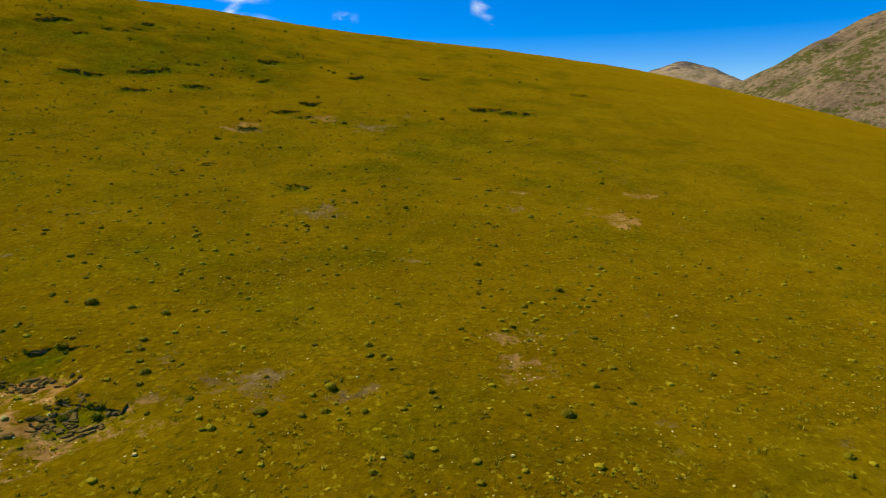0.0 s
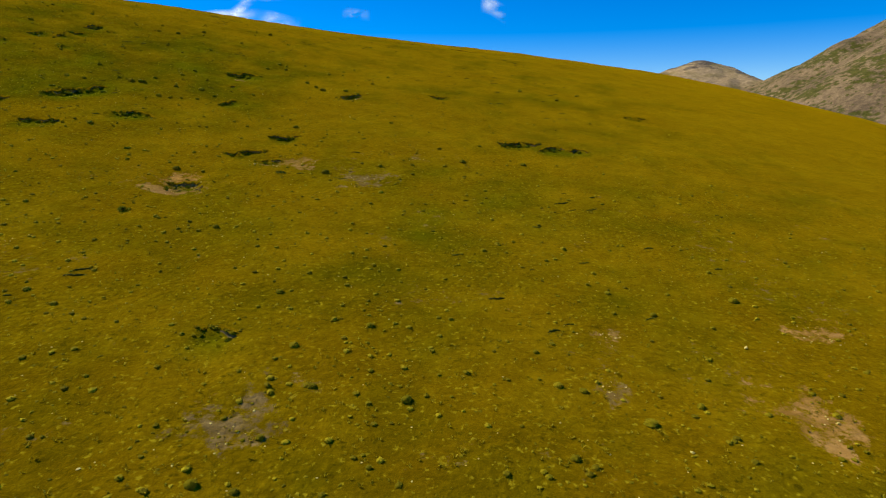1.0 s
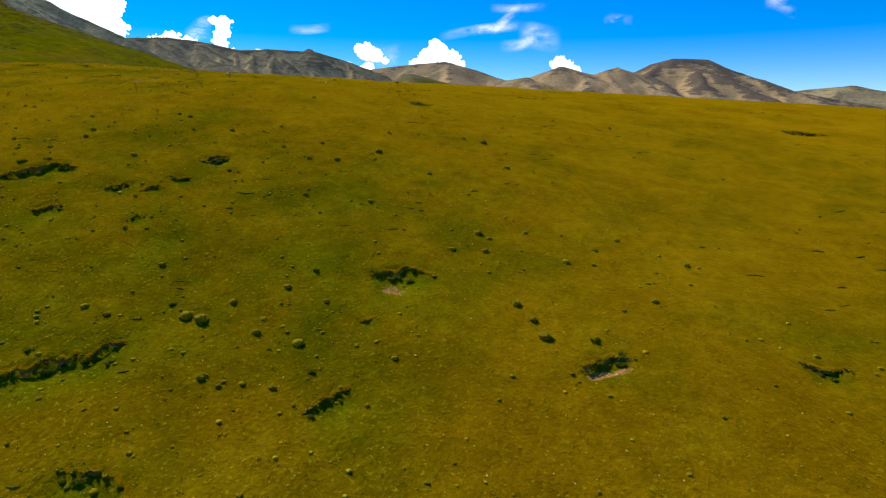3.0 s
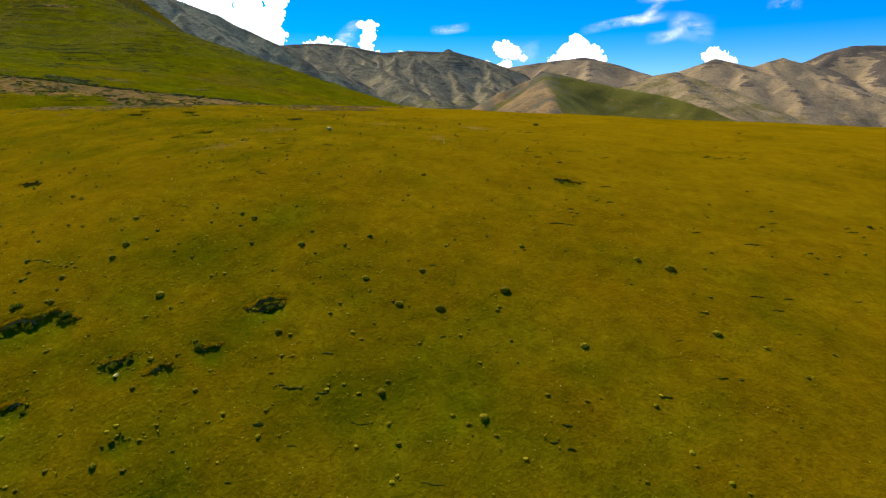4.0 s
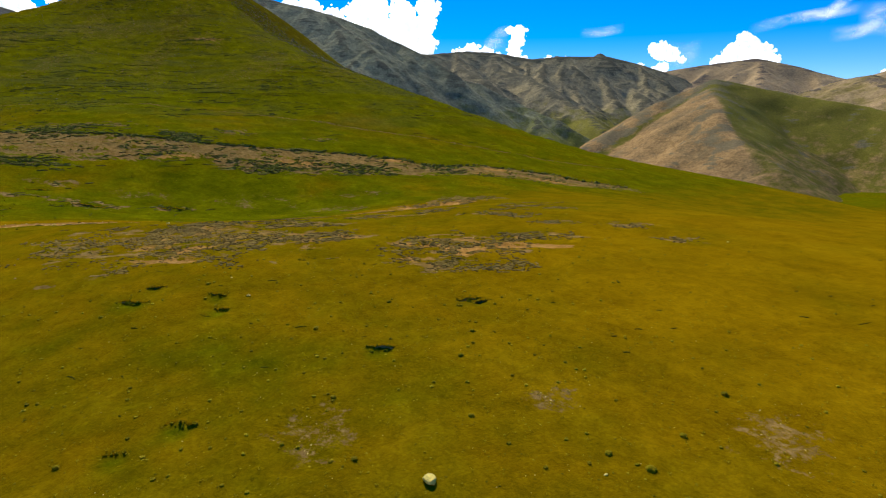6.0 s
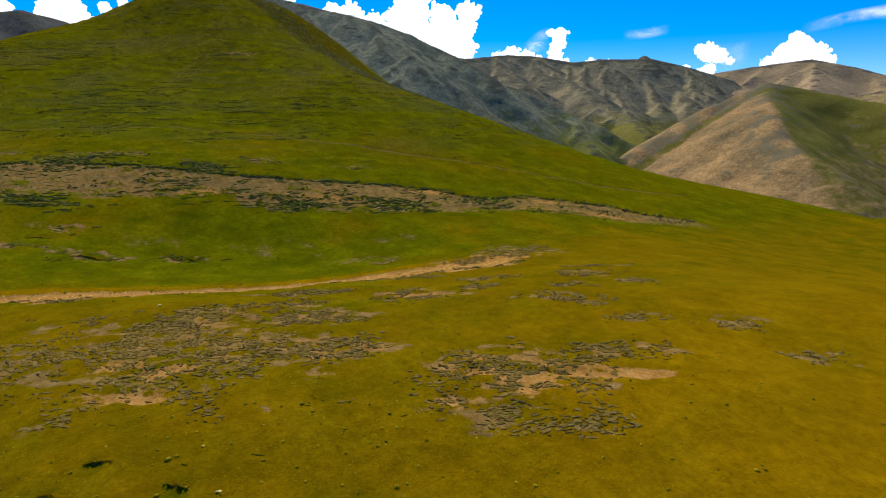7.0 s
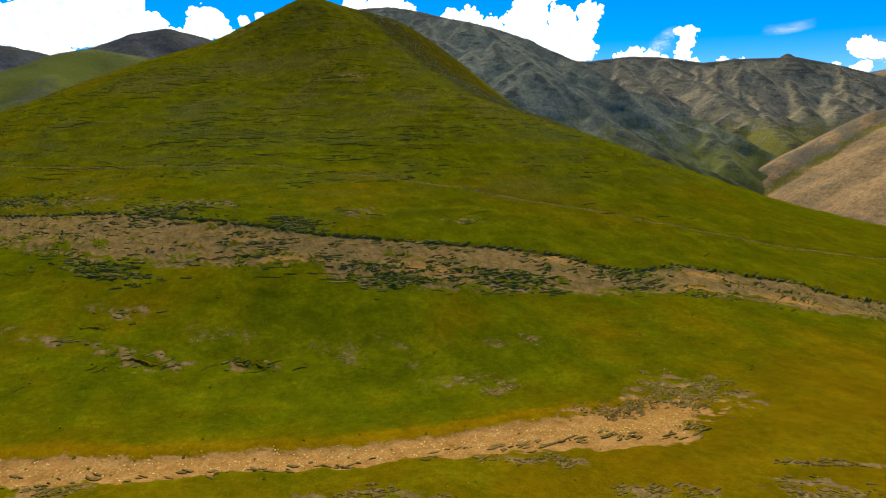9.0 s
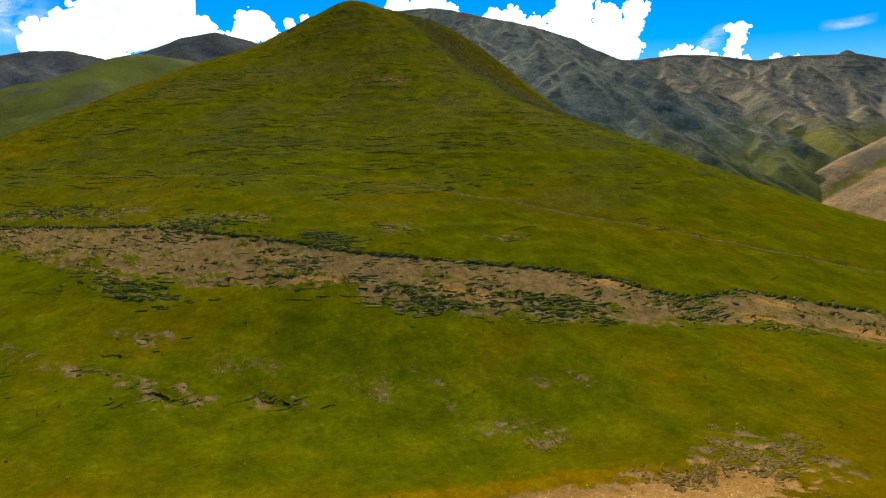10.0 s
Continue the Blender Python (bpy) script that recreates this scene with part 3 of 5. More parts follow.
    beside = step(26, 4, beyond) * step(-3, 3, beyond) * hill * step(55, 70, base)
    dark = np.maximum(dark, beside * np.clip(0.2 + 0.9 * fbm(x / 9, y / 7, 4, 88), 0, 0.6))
    lush += hill * 0.5 * np.clip(drift, -0.5, 0.5)
    z += hill * 0.35 * step(0.1, 0.35, terrace)
    lush += 0.3 * high
    gold = step(-7, 3, along(x, y, SUNLIT_RIDGE)[0]) * hill * step(42, 52, base)     # sunlight over the shoulder, put into the grass colour
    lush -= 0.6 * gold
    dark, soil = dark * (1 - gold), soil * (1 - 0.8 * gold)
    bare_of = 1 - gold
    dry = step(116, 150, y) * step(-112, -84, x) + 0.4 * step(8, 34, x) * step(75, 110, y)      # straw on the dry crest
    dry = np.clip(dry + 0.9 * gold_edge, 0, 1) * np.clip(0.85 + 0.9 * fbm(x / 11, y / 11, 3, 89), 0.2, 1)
    keep = lambda a: np.clip(a, 0, 1).reshape(shape)
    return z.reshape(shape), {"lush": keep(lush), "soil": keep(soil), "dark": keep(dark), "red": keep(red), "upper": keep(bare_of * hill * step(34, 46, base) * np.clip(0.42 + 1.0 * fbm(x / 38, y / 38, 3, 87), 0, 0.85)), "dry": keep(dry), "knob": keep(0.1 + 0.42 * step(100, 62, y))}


def ground_z(x, y):
    """Height of the ground sheet at places."""
    i = np.clip(np.searchsorted(gx, x) - 1, 0, len(gx) - 2)
    j = np.clip(np.searchsorted(gy, y) - 1, 0, len(gy) - 2)
    u, v = (x - gx[i]) / (gx[i + 1] - gx[i]), (y - gy[j]) / (gy[j + 1] - gy[j])
    return (GZ[j, i] * (1 - u) + GZ[j, i + 1] * u) * (1 - v) + (GZ[j + 1, i] * (1 - u) + GZ[j + 1, i + 1] * u) * v


gx = lines((-4600, -560, 500, 10), (-560, -330, 4.5, 1.8), (-330, -150, 1.5, 0.85), (-150, -127, 0.6, 0.5), (-127, 30, 0.5, 0.5), (30, 130, 0.7, 4), (130, 4600, 6, 500))
gy = lines((-4600, -60, 500, 5), (-60, 10, 4, 0.6), (10, 158, 0.5, 0.5), (158, 180, 0.5, 0.6), (180, 330, 0.75, 1.4), (330, 560, 1.8, 7), (560, 4600, 9, 500))
GX, GY = np.meshgrid(gx, gy)
GZ, MASKS = land(GX, GY)
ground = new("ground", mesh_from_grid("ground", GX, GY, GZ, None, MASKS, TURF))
tagged(ground, "golden green alpine turf on rolling hills with bare earth", "grassland", kind="structure")


# ---- mountains ----
def spurs(ridge, every, fall, reach, r, angle=90.0, depth=0):
    """Side ridges that run down from a ridge to both sides, with smaller ones off them."""
    out = []
    for (ax, ay, az), (bx, by, bz) in zip(ridge, ridge[1:]):
        size = math.hypot(bx - ax, by - ay)
        tx, ty = (bx - ax) / size, (by - ay) / size
        for k in range(max(1, round(size / every + r.uniform(-0.4, 0.4)))):
            t = r.uniform(0, 1)
            for side in (1, -1):
                if depth and r.uniform() < 0.3:
                    continue
                turn = math.atan2(ty, tx) + side * radians(angle) + r.uniform(-0.4, 0.4) - (0.35 * side if bz < az else -0.35 * side) * (depth == 0)
                x, y, z = ax + (bx - ax) * t, ay + (by - ay) * t, az + (bz - az) * t - 1.0
                line = [(x, y, z)]
                for _ in range(4 - depth):
                    d = reach / (4 - depth) * r.uniform(0.7, 1.3)
                    turn += r.uniform(-0.16, 0.16)
                    x, y, z = x + math.cos(turn) * d, y + math.sin(turn) * d, z - d * fall * r.uniform(0.8, 1.2)
                    line.append((x, y, z))
                out.append(line)
                if depth < 1:
                    out += spurs(line, every * 0.75, fall * 1.08, reach * 0.36, r, 52.0, depth + 1)
    return out


def range_heights(x, y, ridges, slope, flute, seed, crest=14.0, long=2.4):
    """Heights of a range: every ridge falls off to both sides, and its spurs leave gullies between them."""
    r = np.random.default_rng(seed)
    best = np.full(x.shape, -1e3)
    all_ridges = [(ridge, crest) for ridge in ridges]
    for ridge in ridges if long else ():
        all_ridges += [(line, crest * 0.3 + flute * 0.012) for line in spurs(ridge, flute, slope * 0.6, flute * long, r)]
    wx = x + 0.05 * flute * fbm(x / (0.5 * flute), y / (0.5 * flute), 3, seed + 60)
    wy = y + 0.05 * flute * fbm(x / (0.5 * flute) + 31, y / (0.5 * flute), 3, seed + 70)
    for ridge, c in all_ridges:
        for (ax, ay, az), (bx, by, bz) in zip(ridge, ridge[1:]):
            far = (max(az, bz) + 80) / slope
            j = np.nonzero((y[:, 0] > min(ay, by) - far) & (y[:, 0] < max(ay, by) + far))[0]
            i = np.nonzero((x[0] > min(ax, bx) - far) & (x[0] < max(ax, bx) + far))[0]
            if not len(i) or not len(j):
                continue
            w = np.s_[j[0]:j[-1] + 1, i[0]:i[-1] + 1]
            dx, dy = bx - ax, by - ay
            t = np.clip(((wx[w] - ax) * dx + (wy[w] - ay) * dy) / (dx * dx + dy * dy), 0, 1)
            d = np.hypot(wx[w] - ax - t * dx, wy[w] - ay - t * dy)
            best[w] = np.maximum(best[w], az + (bz - az) * t - slope * (np.sqrt(d * d + c * c) - c))
    best = best + flute * 0.007 * fbm(x / (flute * 0.22), y / (flute * 0.22), 6, seed + 50, 0.62)
    return best


def mountain(name, label, ridges, slope, flute, seed, material, cell, green, reach, crest=10.0, floor=-45, crag=0.35, long=2.4):
    xs = [p[0] for r in ridges for p in r]
    ys = [p[1] for r in ridges for p in r]
    X, Y = np.meshgrid(np.arange(min(xs) - reach, max(xs) + reach, cell), np.arange(min(ys) - reach, max(ys) + reach, cell))
    Z = range_heights(X, Y, ridges, slope, flute, seed, crest, long)
    low = np.minimum(np.minimum(Z[:-1, :-1], Z[1:, :-1]), np.minimum(Z[:-1, 1:], Z[1:, 1:]))
    top = max(p[2] for r in ridges for p in r)
    wide = Z.copy()                              # outcrops stand where the ground bulges
    for axis in (0, 1):
        wide = sum(np.roll(wide, k, axis) for k in range(-4, 5)) / 9
    bulge = np.clip((Z - wide) / cell, -0.6, 0.9)
    rocky = crag(X, Y) if callable(crag) else crag * (0.35 + 0.8 * np.clip(Z / top, 0, 1) + 0.4 * fbm(X / flute, Y / flute, 3, seed + 95)) + 0.55 * bulge
    me = mesh_from_grid(name, X, Y, Z, low > floor, {"green": green(X, Y, Z), "crag": rocky}, material)
    return tagged(new(name, me), label, "mountain", kind="structure")


def even(amount):
    return lambda X, Y, Z: np.full(X.shape, amount)


mountain("rocky_mountain", "tan rocky mountainside scattered with dark green shrubs",
         [[(561, 570, 122), (556, 643, 138), (521, 734, 129), (500, 784, 105), (463, 841, 78), (429, 892, 55), (367, 941, 25)]],
         0.62, 100, 1, ROCK_TAN, 4, even(0.35), 420, crag=0.4, long=0.9)
mountain("rounded_peak", "small brown rounded peak behind the slope",
         [[(344, 1097, 69), (366, 1037, 91), (393, 1006, 100), (436, 1010, 92), (497, 1037, 72), (568, 1057, 51)]],
         0.55, 110, 2, ROCK_TAN_FAR, 6, even(0.42), 300, long=1.2)
mountain("far_range", "far grey brown mountain range with bare ridges",
         [[(-1851, 1273, 311), (-1790, 1445, 296), (-1778, 1617, 320), (-1733, 1710, 318), (-1611, 1788, 289), (-1533, 1857, 297),
           (-1430, 2003, 299), (-1349, 2119, 268), (-1258, 2233, 224)],
          [(-1744, 1733, 314), (-1592, 1603, 241), (-1449, 1602, 209), (-1305, 1530, 162), (-1138, 1473, 98), (-984, 1400, 40)],
          [(-1603, 1933, 311), (-1446, 1803, 218), (-1292, 1670, 134), (-1210, 1606, 97)],
          [(-1510, 2069, 323), (-1386, 1912, 233), (-1224, 1781, 125)],
          [(-1815, 1580, 312), (-1639, 1479, 242), (-1436, 1404, 183), (-1328, 1372, 131)],
          [(-1455, 2147, 287), (-1294, 1954, 183), (-1162, 1861, 135)]],
         0.78, 150, 3, ROCK_FAR, 6.5, lambda X, Y, Z: 0.95 - Z / 190, 700, crag=0.5, long=1.7)
mountain("far_range", "far tan mountains with rounded bare tops",
         [[(-1486, 2329, 252), (-1358, 2407, 276), (-1148, 2571, 309), (-1021, 2624, 273), (-870, 2626, 224), (-714, 2622, 172)]],
         0.6, 220, 4, ROCK_TAN_FAR, 11, lambda X, Y, Z: 0.6 - Z / 300, 700, crag=0.25)
mountain("far_range", "tan bare mountains with folded slopes",
         [[(-677, 1953, 154), (-564, 1937, 175), (-469, 1962, 209), (-382, 2032, 187), (-320, 2093, 213), (-253, 2152, 194)]],
         0.62, 150, 5, ROCK_TAN_FAR, 8, lambda X, Y, Z: 0.5 - Z / 400, 600, crag=0.25)
mountain("far_range", "dark topped mountain with tan lower slopes",
         [[(-341, 2242, 205), (-296, 2298, 211), (-227, 2356, 246), (-169, 2361, 261), (-64, 2416, 260), (54, 2465, 214), (155, 2511, 168),
           (267, 2551, 143), (496, 2616, 101)]],
         0.6, 170, 6, ROCK_TAN_FAR, 10, even(0.15), 600, crag=0.68)
mountain("far_range", "low pale brown hills at the horizon",
         [[(139, 3062, 169), (263, 3054, 180), (486, 3025, 198), (782, 2959, 126)]], 0.4, 160, 7, ROCK_FAR, 20, even(0.2), 500)
mountain("grey_mountain", "steep grey rocky mountain with green lower slopes",
         [[(-1420, 389, 292), (-1391, 507, 317), (-1340, 567, 318), (-1305, 604, 310), (-1232, 649, 285), (-1165, 672, 269), (-1137, 725, 253), (-1101, 765, 234), (-1080, 815, 209), (-1065, 854, 188), (-1033, 879, 157), (-989, 901, 136), (-938, 913, 126), (-874, 935, 95), (-779, 966, 54), (-707, 971, 20)],
          [(-1137, 725, 253), (-1065, 724, 219), (-994, 724, 177), (-920, 726, 136), (-824, 720, 86), (-739, 713, 52), (-681, 702, 35)],
          [(-938, 913, 126), (-858, 866, 85), (-782, 829, 42), (-728, 798, 8)],
          [(-1165, 672, 269), (-1075, 673, 209), (-985, 668, 147)],
          [(-832, 947, 78), (-769, 909, 46), (-705, 872, 15)]],
         0.8, 120, 8, ROCK_GREY, 4.5, lambda X, Y, Z: 0.8 - Z / 200, 500, crag=0.42, long=1.7)
def spur_side(x, y):
    """How far down the scree side of the spur's crest a place lies."""
    return -along(x, y, [(-692, 877), (-661, 999), (-628, 1079), (-582, 1149)])[0]


mountain("spur", "spur with tan scree on one side and green turf on the other",
         [[(-692, 877, -18), (-689, 905, -6), (-661, 999, 43), (-628, 1079, 88), (-582, 1149, 124), (-549, 1220, 114)],
          [(-575, 1128, 118), (-519, 1166, 109), (-447, 1175, 91), (-356, 1164, 73), (-286, 1132, 53), (-220, 1085, 27), (-161, 1034, 0), (-94, 981, -23)],
          [(-582, 1149, 124), (-490, 983, 78), (-433, 888, 44), (-366, 820, 18), (-313, 776, -2)]],
         0.6, 150, 9, SPUR, 5, lambda X, Y, Z: 0.05 + 0.75 * step(-15, 15, (X + 582) * 0.81 + (Y - 1149) * 0.58 + 20) * (0.75 + 0.25 * step(-10, 50, Z)) + 0.6 * step(16, 8, np.abs(spur_side(X, Y) - 42)), 350, crag=lambda X, Y: 0.1 + 0.6 * step(38, 22, np.abs(spur_side(X, Y) - 8)) + 0.45 * step(45, 12, np.abs(along(X, Y, [(-560, 1110), (-490, 983), (-433, 888), (-366, 820)])[0] + 12)) + 0.9 * fbm(X / 34, Y / 34, 4, 99), long=0)
mountain("grey_mountain", "dark blue grey mountain far off, cloud shadow in its colour",
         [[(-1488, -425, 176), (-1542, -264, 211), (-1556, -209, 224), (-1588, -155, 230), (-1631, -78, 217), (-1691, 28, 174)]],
         0.62, 170, 10, SHADED_ROCK, 12, even(0.2), 500)
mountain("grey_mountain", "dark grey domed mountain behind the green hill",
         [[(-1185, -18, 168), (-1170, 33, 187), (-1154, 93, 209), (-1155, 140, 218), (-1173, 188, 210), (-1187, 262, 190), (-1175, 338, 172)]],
         0.62, 150, 11, SHADED_ROCK, 9, even(0.25), 400)
mountain("green_foothill", "dark green grassy foothill below the mountains",
         [[(-655, -83, 57), (-720, -46, 78), (-768, -21, 96), (-828, 30, 129), (-871, 60, 147), (-914, 100, 146), (-944, 159, 136)]],
         0.45, 160, 12, FOOTHILL, 7, even(1.3), 350, 30)
mountain("far_range", "olive tan hillside folded below the far range",
         [[(-657, 1779, 121), (-587, 1751, 152), (-509, 1723, 159), (-409, 1543, 102), (-314, 1411, 48), (-228, 1275, 10), (-118, 1138, -38)]],
         0.5, 120, 13, ROCK_TAN_FAR, 8, even(0.5), 350, crag=0.3, long=1.5)
# ---- clouds ----
def white_material():
    k = Mat("cloud_white", 1.0)
    # emission stands in for scattered sunlight and whitens the undersides
    k.b.inputs["Emission Color"].default_value = (0.94, 0.97, 1.0, 1)
    k.b.inputs["Emission Strength"].default_value = 0.85
    return k.done((0.95, 0.95, 0.95))


def veil_material():
    """Thin ice cloud: white, seen through where it is thin."""
    k = Mat("cloud_veil", 1.0)
    # sunlight in the veil is added as emission too
    k.b.inputs["Emission Color"].default_value = (0.9, 0.96, 1.0, 1)
    k.b.inputs["Emission Strength"].default_value = 0.75
    k.done((0.9, 0.9, 0.9))
    wisp = k.noise(240, 5, 0.6, 0.5, (1, 1, 2.2))
    a = k.math("MULTIPLY", k.attr("thick"), k.ramp(wisp, (0.36, 0.0), (0.72, 0.85)), True)
    k.put(a, k.b.inputs["Alpha"])
    return k.m


CLOUD, VEIL = white_material(), veil_material()
CLOUDS_AT = 4300.0


def sky_place(left, up, far=CLOUDS_AT):
    """A place in the sky: degrees to the left of +y, and up."""
    a, e = radians(left), radians(up)
    return np.array([-math.sin(a) * math.cos(e), math.cos(a) * math.cos(e), math.sin(e)]) * far


def ball(level):
    bm = bmesh.new()
    bmesh.ops.create_icosphere(bm, subdivisions=level, radius=1)
    v = np.array([p.co[:] for p in bm.verts])
    f = np.array([[p.index for p in q.verts] for q in bm.faces])
    bm.free()
    return v, f


def mesh_from(name, verts, faces, material, smooth=True):
    """One mesh from stacked vertices and faces that all have the same number of corners."""
    verts, faces = np.concatenate(verts), np.concatenate(faces)
    n = faces.shape[1]
    me = bpy.data.meshes.new(name)
    me.vertices.add(len(verts))
    me.vertices.foreach_set("co", verts.astype(np.float32).ravel())
    me.loops.add(faces.size)
    me.loops.foreach_set("vertex_index", faces.astype(np.int32).ravel())
    me.polygons.add(len(faces))
    me.polygons.foreach_set("loop_start", np.arange(0, faces.size, n, dtype=np.int32))
    me.polygons.foreach_set("use_smooth", np.full(len(faces), smooth))
    me.update()
    me.validate()
    me.materials.append(material)
    return me


BALL_V, BALL_F = ball(2)
PUFF_V, PUFF_F = ball(1)
rng = np.random.default_rng(7)


def cloud(label, puffs):
    """A heaped cloud from puffs: degrees left, degrees up, radius in degrees."""
    verts, faces, at = [], [], 0
    for left, up, wide in puffs:
        centre, big = sky_place(left, up), CLOUDS_AT * radians(wide)
        for k in range(54):
            way = rng.normal(size=3)
            way /= np.linalg.norm(way)
            far = rng.uniform(0.4, 1.0) if k < 26 else rng.uniform(0.6, 0.95)
            r = big * (0.66 if k == 0 else (1.1 - far) * rng.uniform(0.3, 0.75) if k < 26 else rng.uniform(0.1, 0.2))
            c = centre + (0 if k == 0 else way * big * far * np.array([1, 1, 0.85]))
            v, f = (BALL_V, BALL_F) if k == 0 else (PUFF_V, PUFF_F)
            lump = 1 + 0.12 * np.sin(v @ rng.normal(size=(3, 1)) * 5 + rng.uniform(0, 6)) + 0.1 * np.sin(v @ rng.normal(size=(3, 1)) * 9)
            verts.append(c + v * lump * r)
            faces.append(f + at)
            at += len(v)
    middle = sum(sky_place(a, e) for a, e, _ in puffs) / len(puffs)
    ob = new("cloud", mesh_from("cloud", [v - middle for v in verts], faces, CLOUD))
    ob.location = middle
    return tagged(ob, label, "cloud", kind="structure")


def wisp(label, left, up, wide, high, lean=0.0):
    """A thin veil of cloud in the sky."""
    u, v = np.meshgrid(np.linspace(-1, 1, 25), np.linspace(-1, 1, 9))
    a, e = radians(left), radians(up)
    right = np.array([math.cos(a), math.sin(a), 0])
    ahead = np.array([-math.sin(a) * math.cos(e), math.cos(a) * math.cos(e), math.sin(e)])
    above = np.cross(right, ahead)
    bend = 0.18 * np.sin(u * 2.2 + left) * high
    P = (u * wide)[..., None] * right + (v * high + bend + u * wide * math.tan(radians(lean)))[..., None] * above
    P = P * radians(1) * CLOUDS_AT * 1.05 + 60 * np.cos(u * 1.5)[..., None] * ahead
    fade = np.clip(1.2 * ((1 - u * u) * (1 - v * v)) ** 1.6, 0, 1)
    ob = new("wisp_cloud", mesh_from_grid("wisp_cloud", P[..., 0], P[..., 1], P[..., 2], None, {"thick": fade}, VEIL))
    ob.location = sky_place(left, up, CLOUDS_AT * 1.05)
    return tagged(ob, label, "cloud", kind="structure")


cloud("great white heaped cloud above the dark grey mountains",
      [(100.3, 7.7, 2.1), (97.9, 8.6, 2.6), (95.3, 9.9, 3.4), (97.6, 7.1, 1.8), (93.2, 9.4, 2.8), (91.0, 10.2, 2.3), (91.1, 8.4, 1.9), (89.0, 9.2, 1.6),
       (87.9, 8.5, 1.1), (96.0, 7.0, 1.6)])
cloud("round white cloud behind the green hill", [(84.7, 9.85, 1.8), (85.9, 8.7, 1.2), (83.5, 9.2, 1.0), (81.7, 10.1, 0.6), (80.4, 10.5, 0.5)])
cloud("white cloud behind the domed mountain top", [(72.0, 11.2, 1.5), (69.6, 11.5, 1.9), (67.8, 11.1, 1.2)])
cloud("great bright white heaped cloud over the grey mountain",
      [(63.9, 10.3, 1.4), (62.1, 10.4, 1.6), (60.1, 9.8, 1.5), (58.3, 8.8, 1.6), (56.3, 9.4, 1.9), (54.5, 7.9, 1.7), (53.1, 9.0, 1.9), (52.0, 9.4, 1.3),
       (51.9, 7.8, 1.2), (57.9, 10.6, 1.3), (53.9, 10.5, 1.4), (55.2, 6.8, 1.3), (52.8, 6.9, 1.1), (60.3, 8.4, 1.3), (51.8, 10.8, 1.4), (56.4, 12.0, 2.2)])
cloud("ragged white cloud low over the far range", [(48.8, 7.0, 0.8), (47.7, 7.25, 1.0), (46.5, 6.95, 0.9), (45.4, 6.6, 0.8), (44.1, 6.5, 0.8)])
cloud("small upright tower of white cloud", [(43.9, 7.3, 0.8), (43.7, 8.05, 0.8), (43.5, 8.8, 0.85), (44.3, 9.05, 0.45), (43.0, 6.4, 0.65)])
cloud("tiny white cloud above a ridge", [(40.8, 6.5, 0.5), (39.3, 6.45, 0.36)])
cloud("small white cloud above a lower white puff", [(31.36, 6.95, 0.95), (30.4, 6.6, 0.8), (31.9, 7.2, 0.6), (29.6, 6.2, 0.4)])
cloud("small solid white cloud on the ridge", [(31.16, 5.6, 0.65), (31.7, 5.45, 0.45), (32.9, 5.8, 0.36)])
cloud("bright white heaped cloud standing on the far ridge",
      [(26.6, 5.85, 0.9), (25.6, 6.4, 1.15), (24.65, 7.0, 1.25), (23.75, 6.45, 1.15), (23.0, 5.85, 0.8), (25.0, 7.6, 0.7), (24.8, 5.8, 1.1)])
cloud("small white cloud behind a tan summit", [(13.85, 5.9, 0.8), (13.0, 5.7, 0.8), (12.2, 5.4, 0.5), (13.5, 6.3, 0.45), (15.4, 4.65, 0.3)])
cloud("white cloud at the edge of the dark mountains", [(105.1, 6.1, 1.1), (106.2, 6.5, 1.5)])
wisp("long thin streak of ice cloud", 20.9, 8.85, 3.9, 0.5, 8)
wisp("faint plume of thin cloud", 18.6, 9.8, 1.3, 0.6, 35)
wisp("soft small veil of white cloud", 15.5, 8.2, 2.0, 1.25, 0)
wisp("faint flat veil of cloud", 17.5, 7.7, 1.7, 0.6, 8)
wisp("faint smear of cloud in blue sky", 36.3, 8.75, 1.9, 0.45, 4)
wisp("faint smear of cloud in blue sky", -3.7, 10.05, 1.2, 0.85, -20)
wisp("thin veil of cloud high over the range", 17.5, 10.7, 2.6, 0.42, 0)
wisp("faint speck of cloud", 8.8, 9.5, 1.3, 0.5, 0)
wisp("torn veil beside the tower of cloud", 45.6, 8.0, 1.2, 1.0, 30)
wisp("soft edge of cloud by a white puff", 29.7, 6.7, 1.6, 1.1, 0)
wisp("grey white veil beside the great cloud", 102.8, 9.0, 3.8, 2.3, 10)


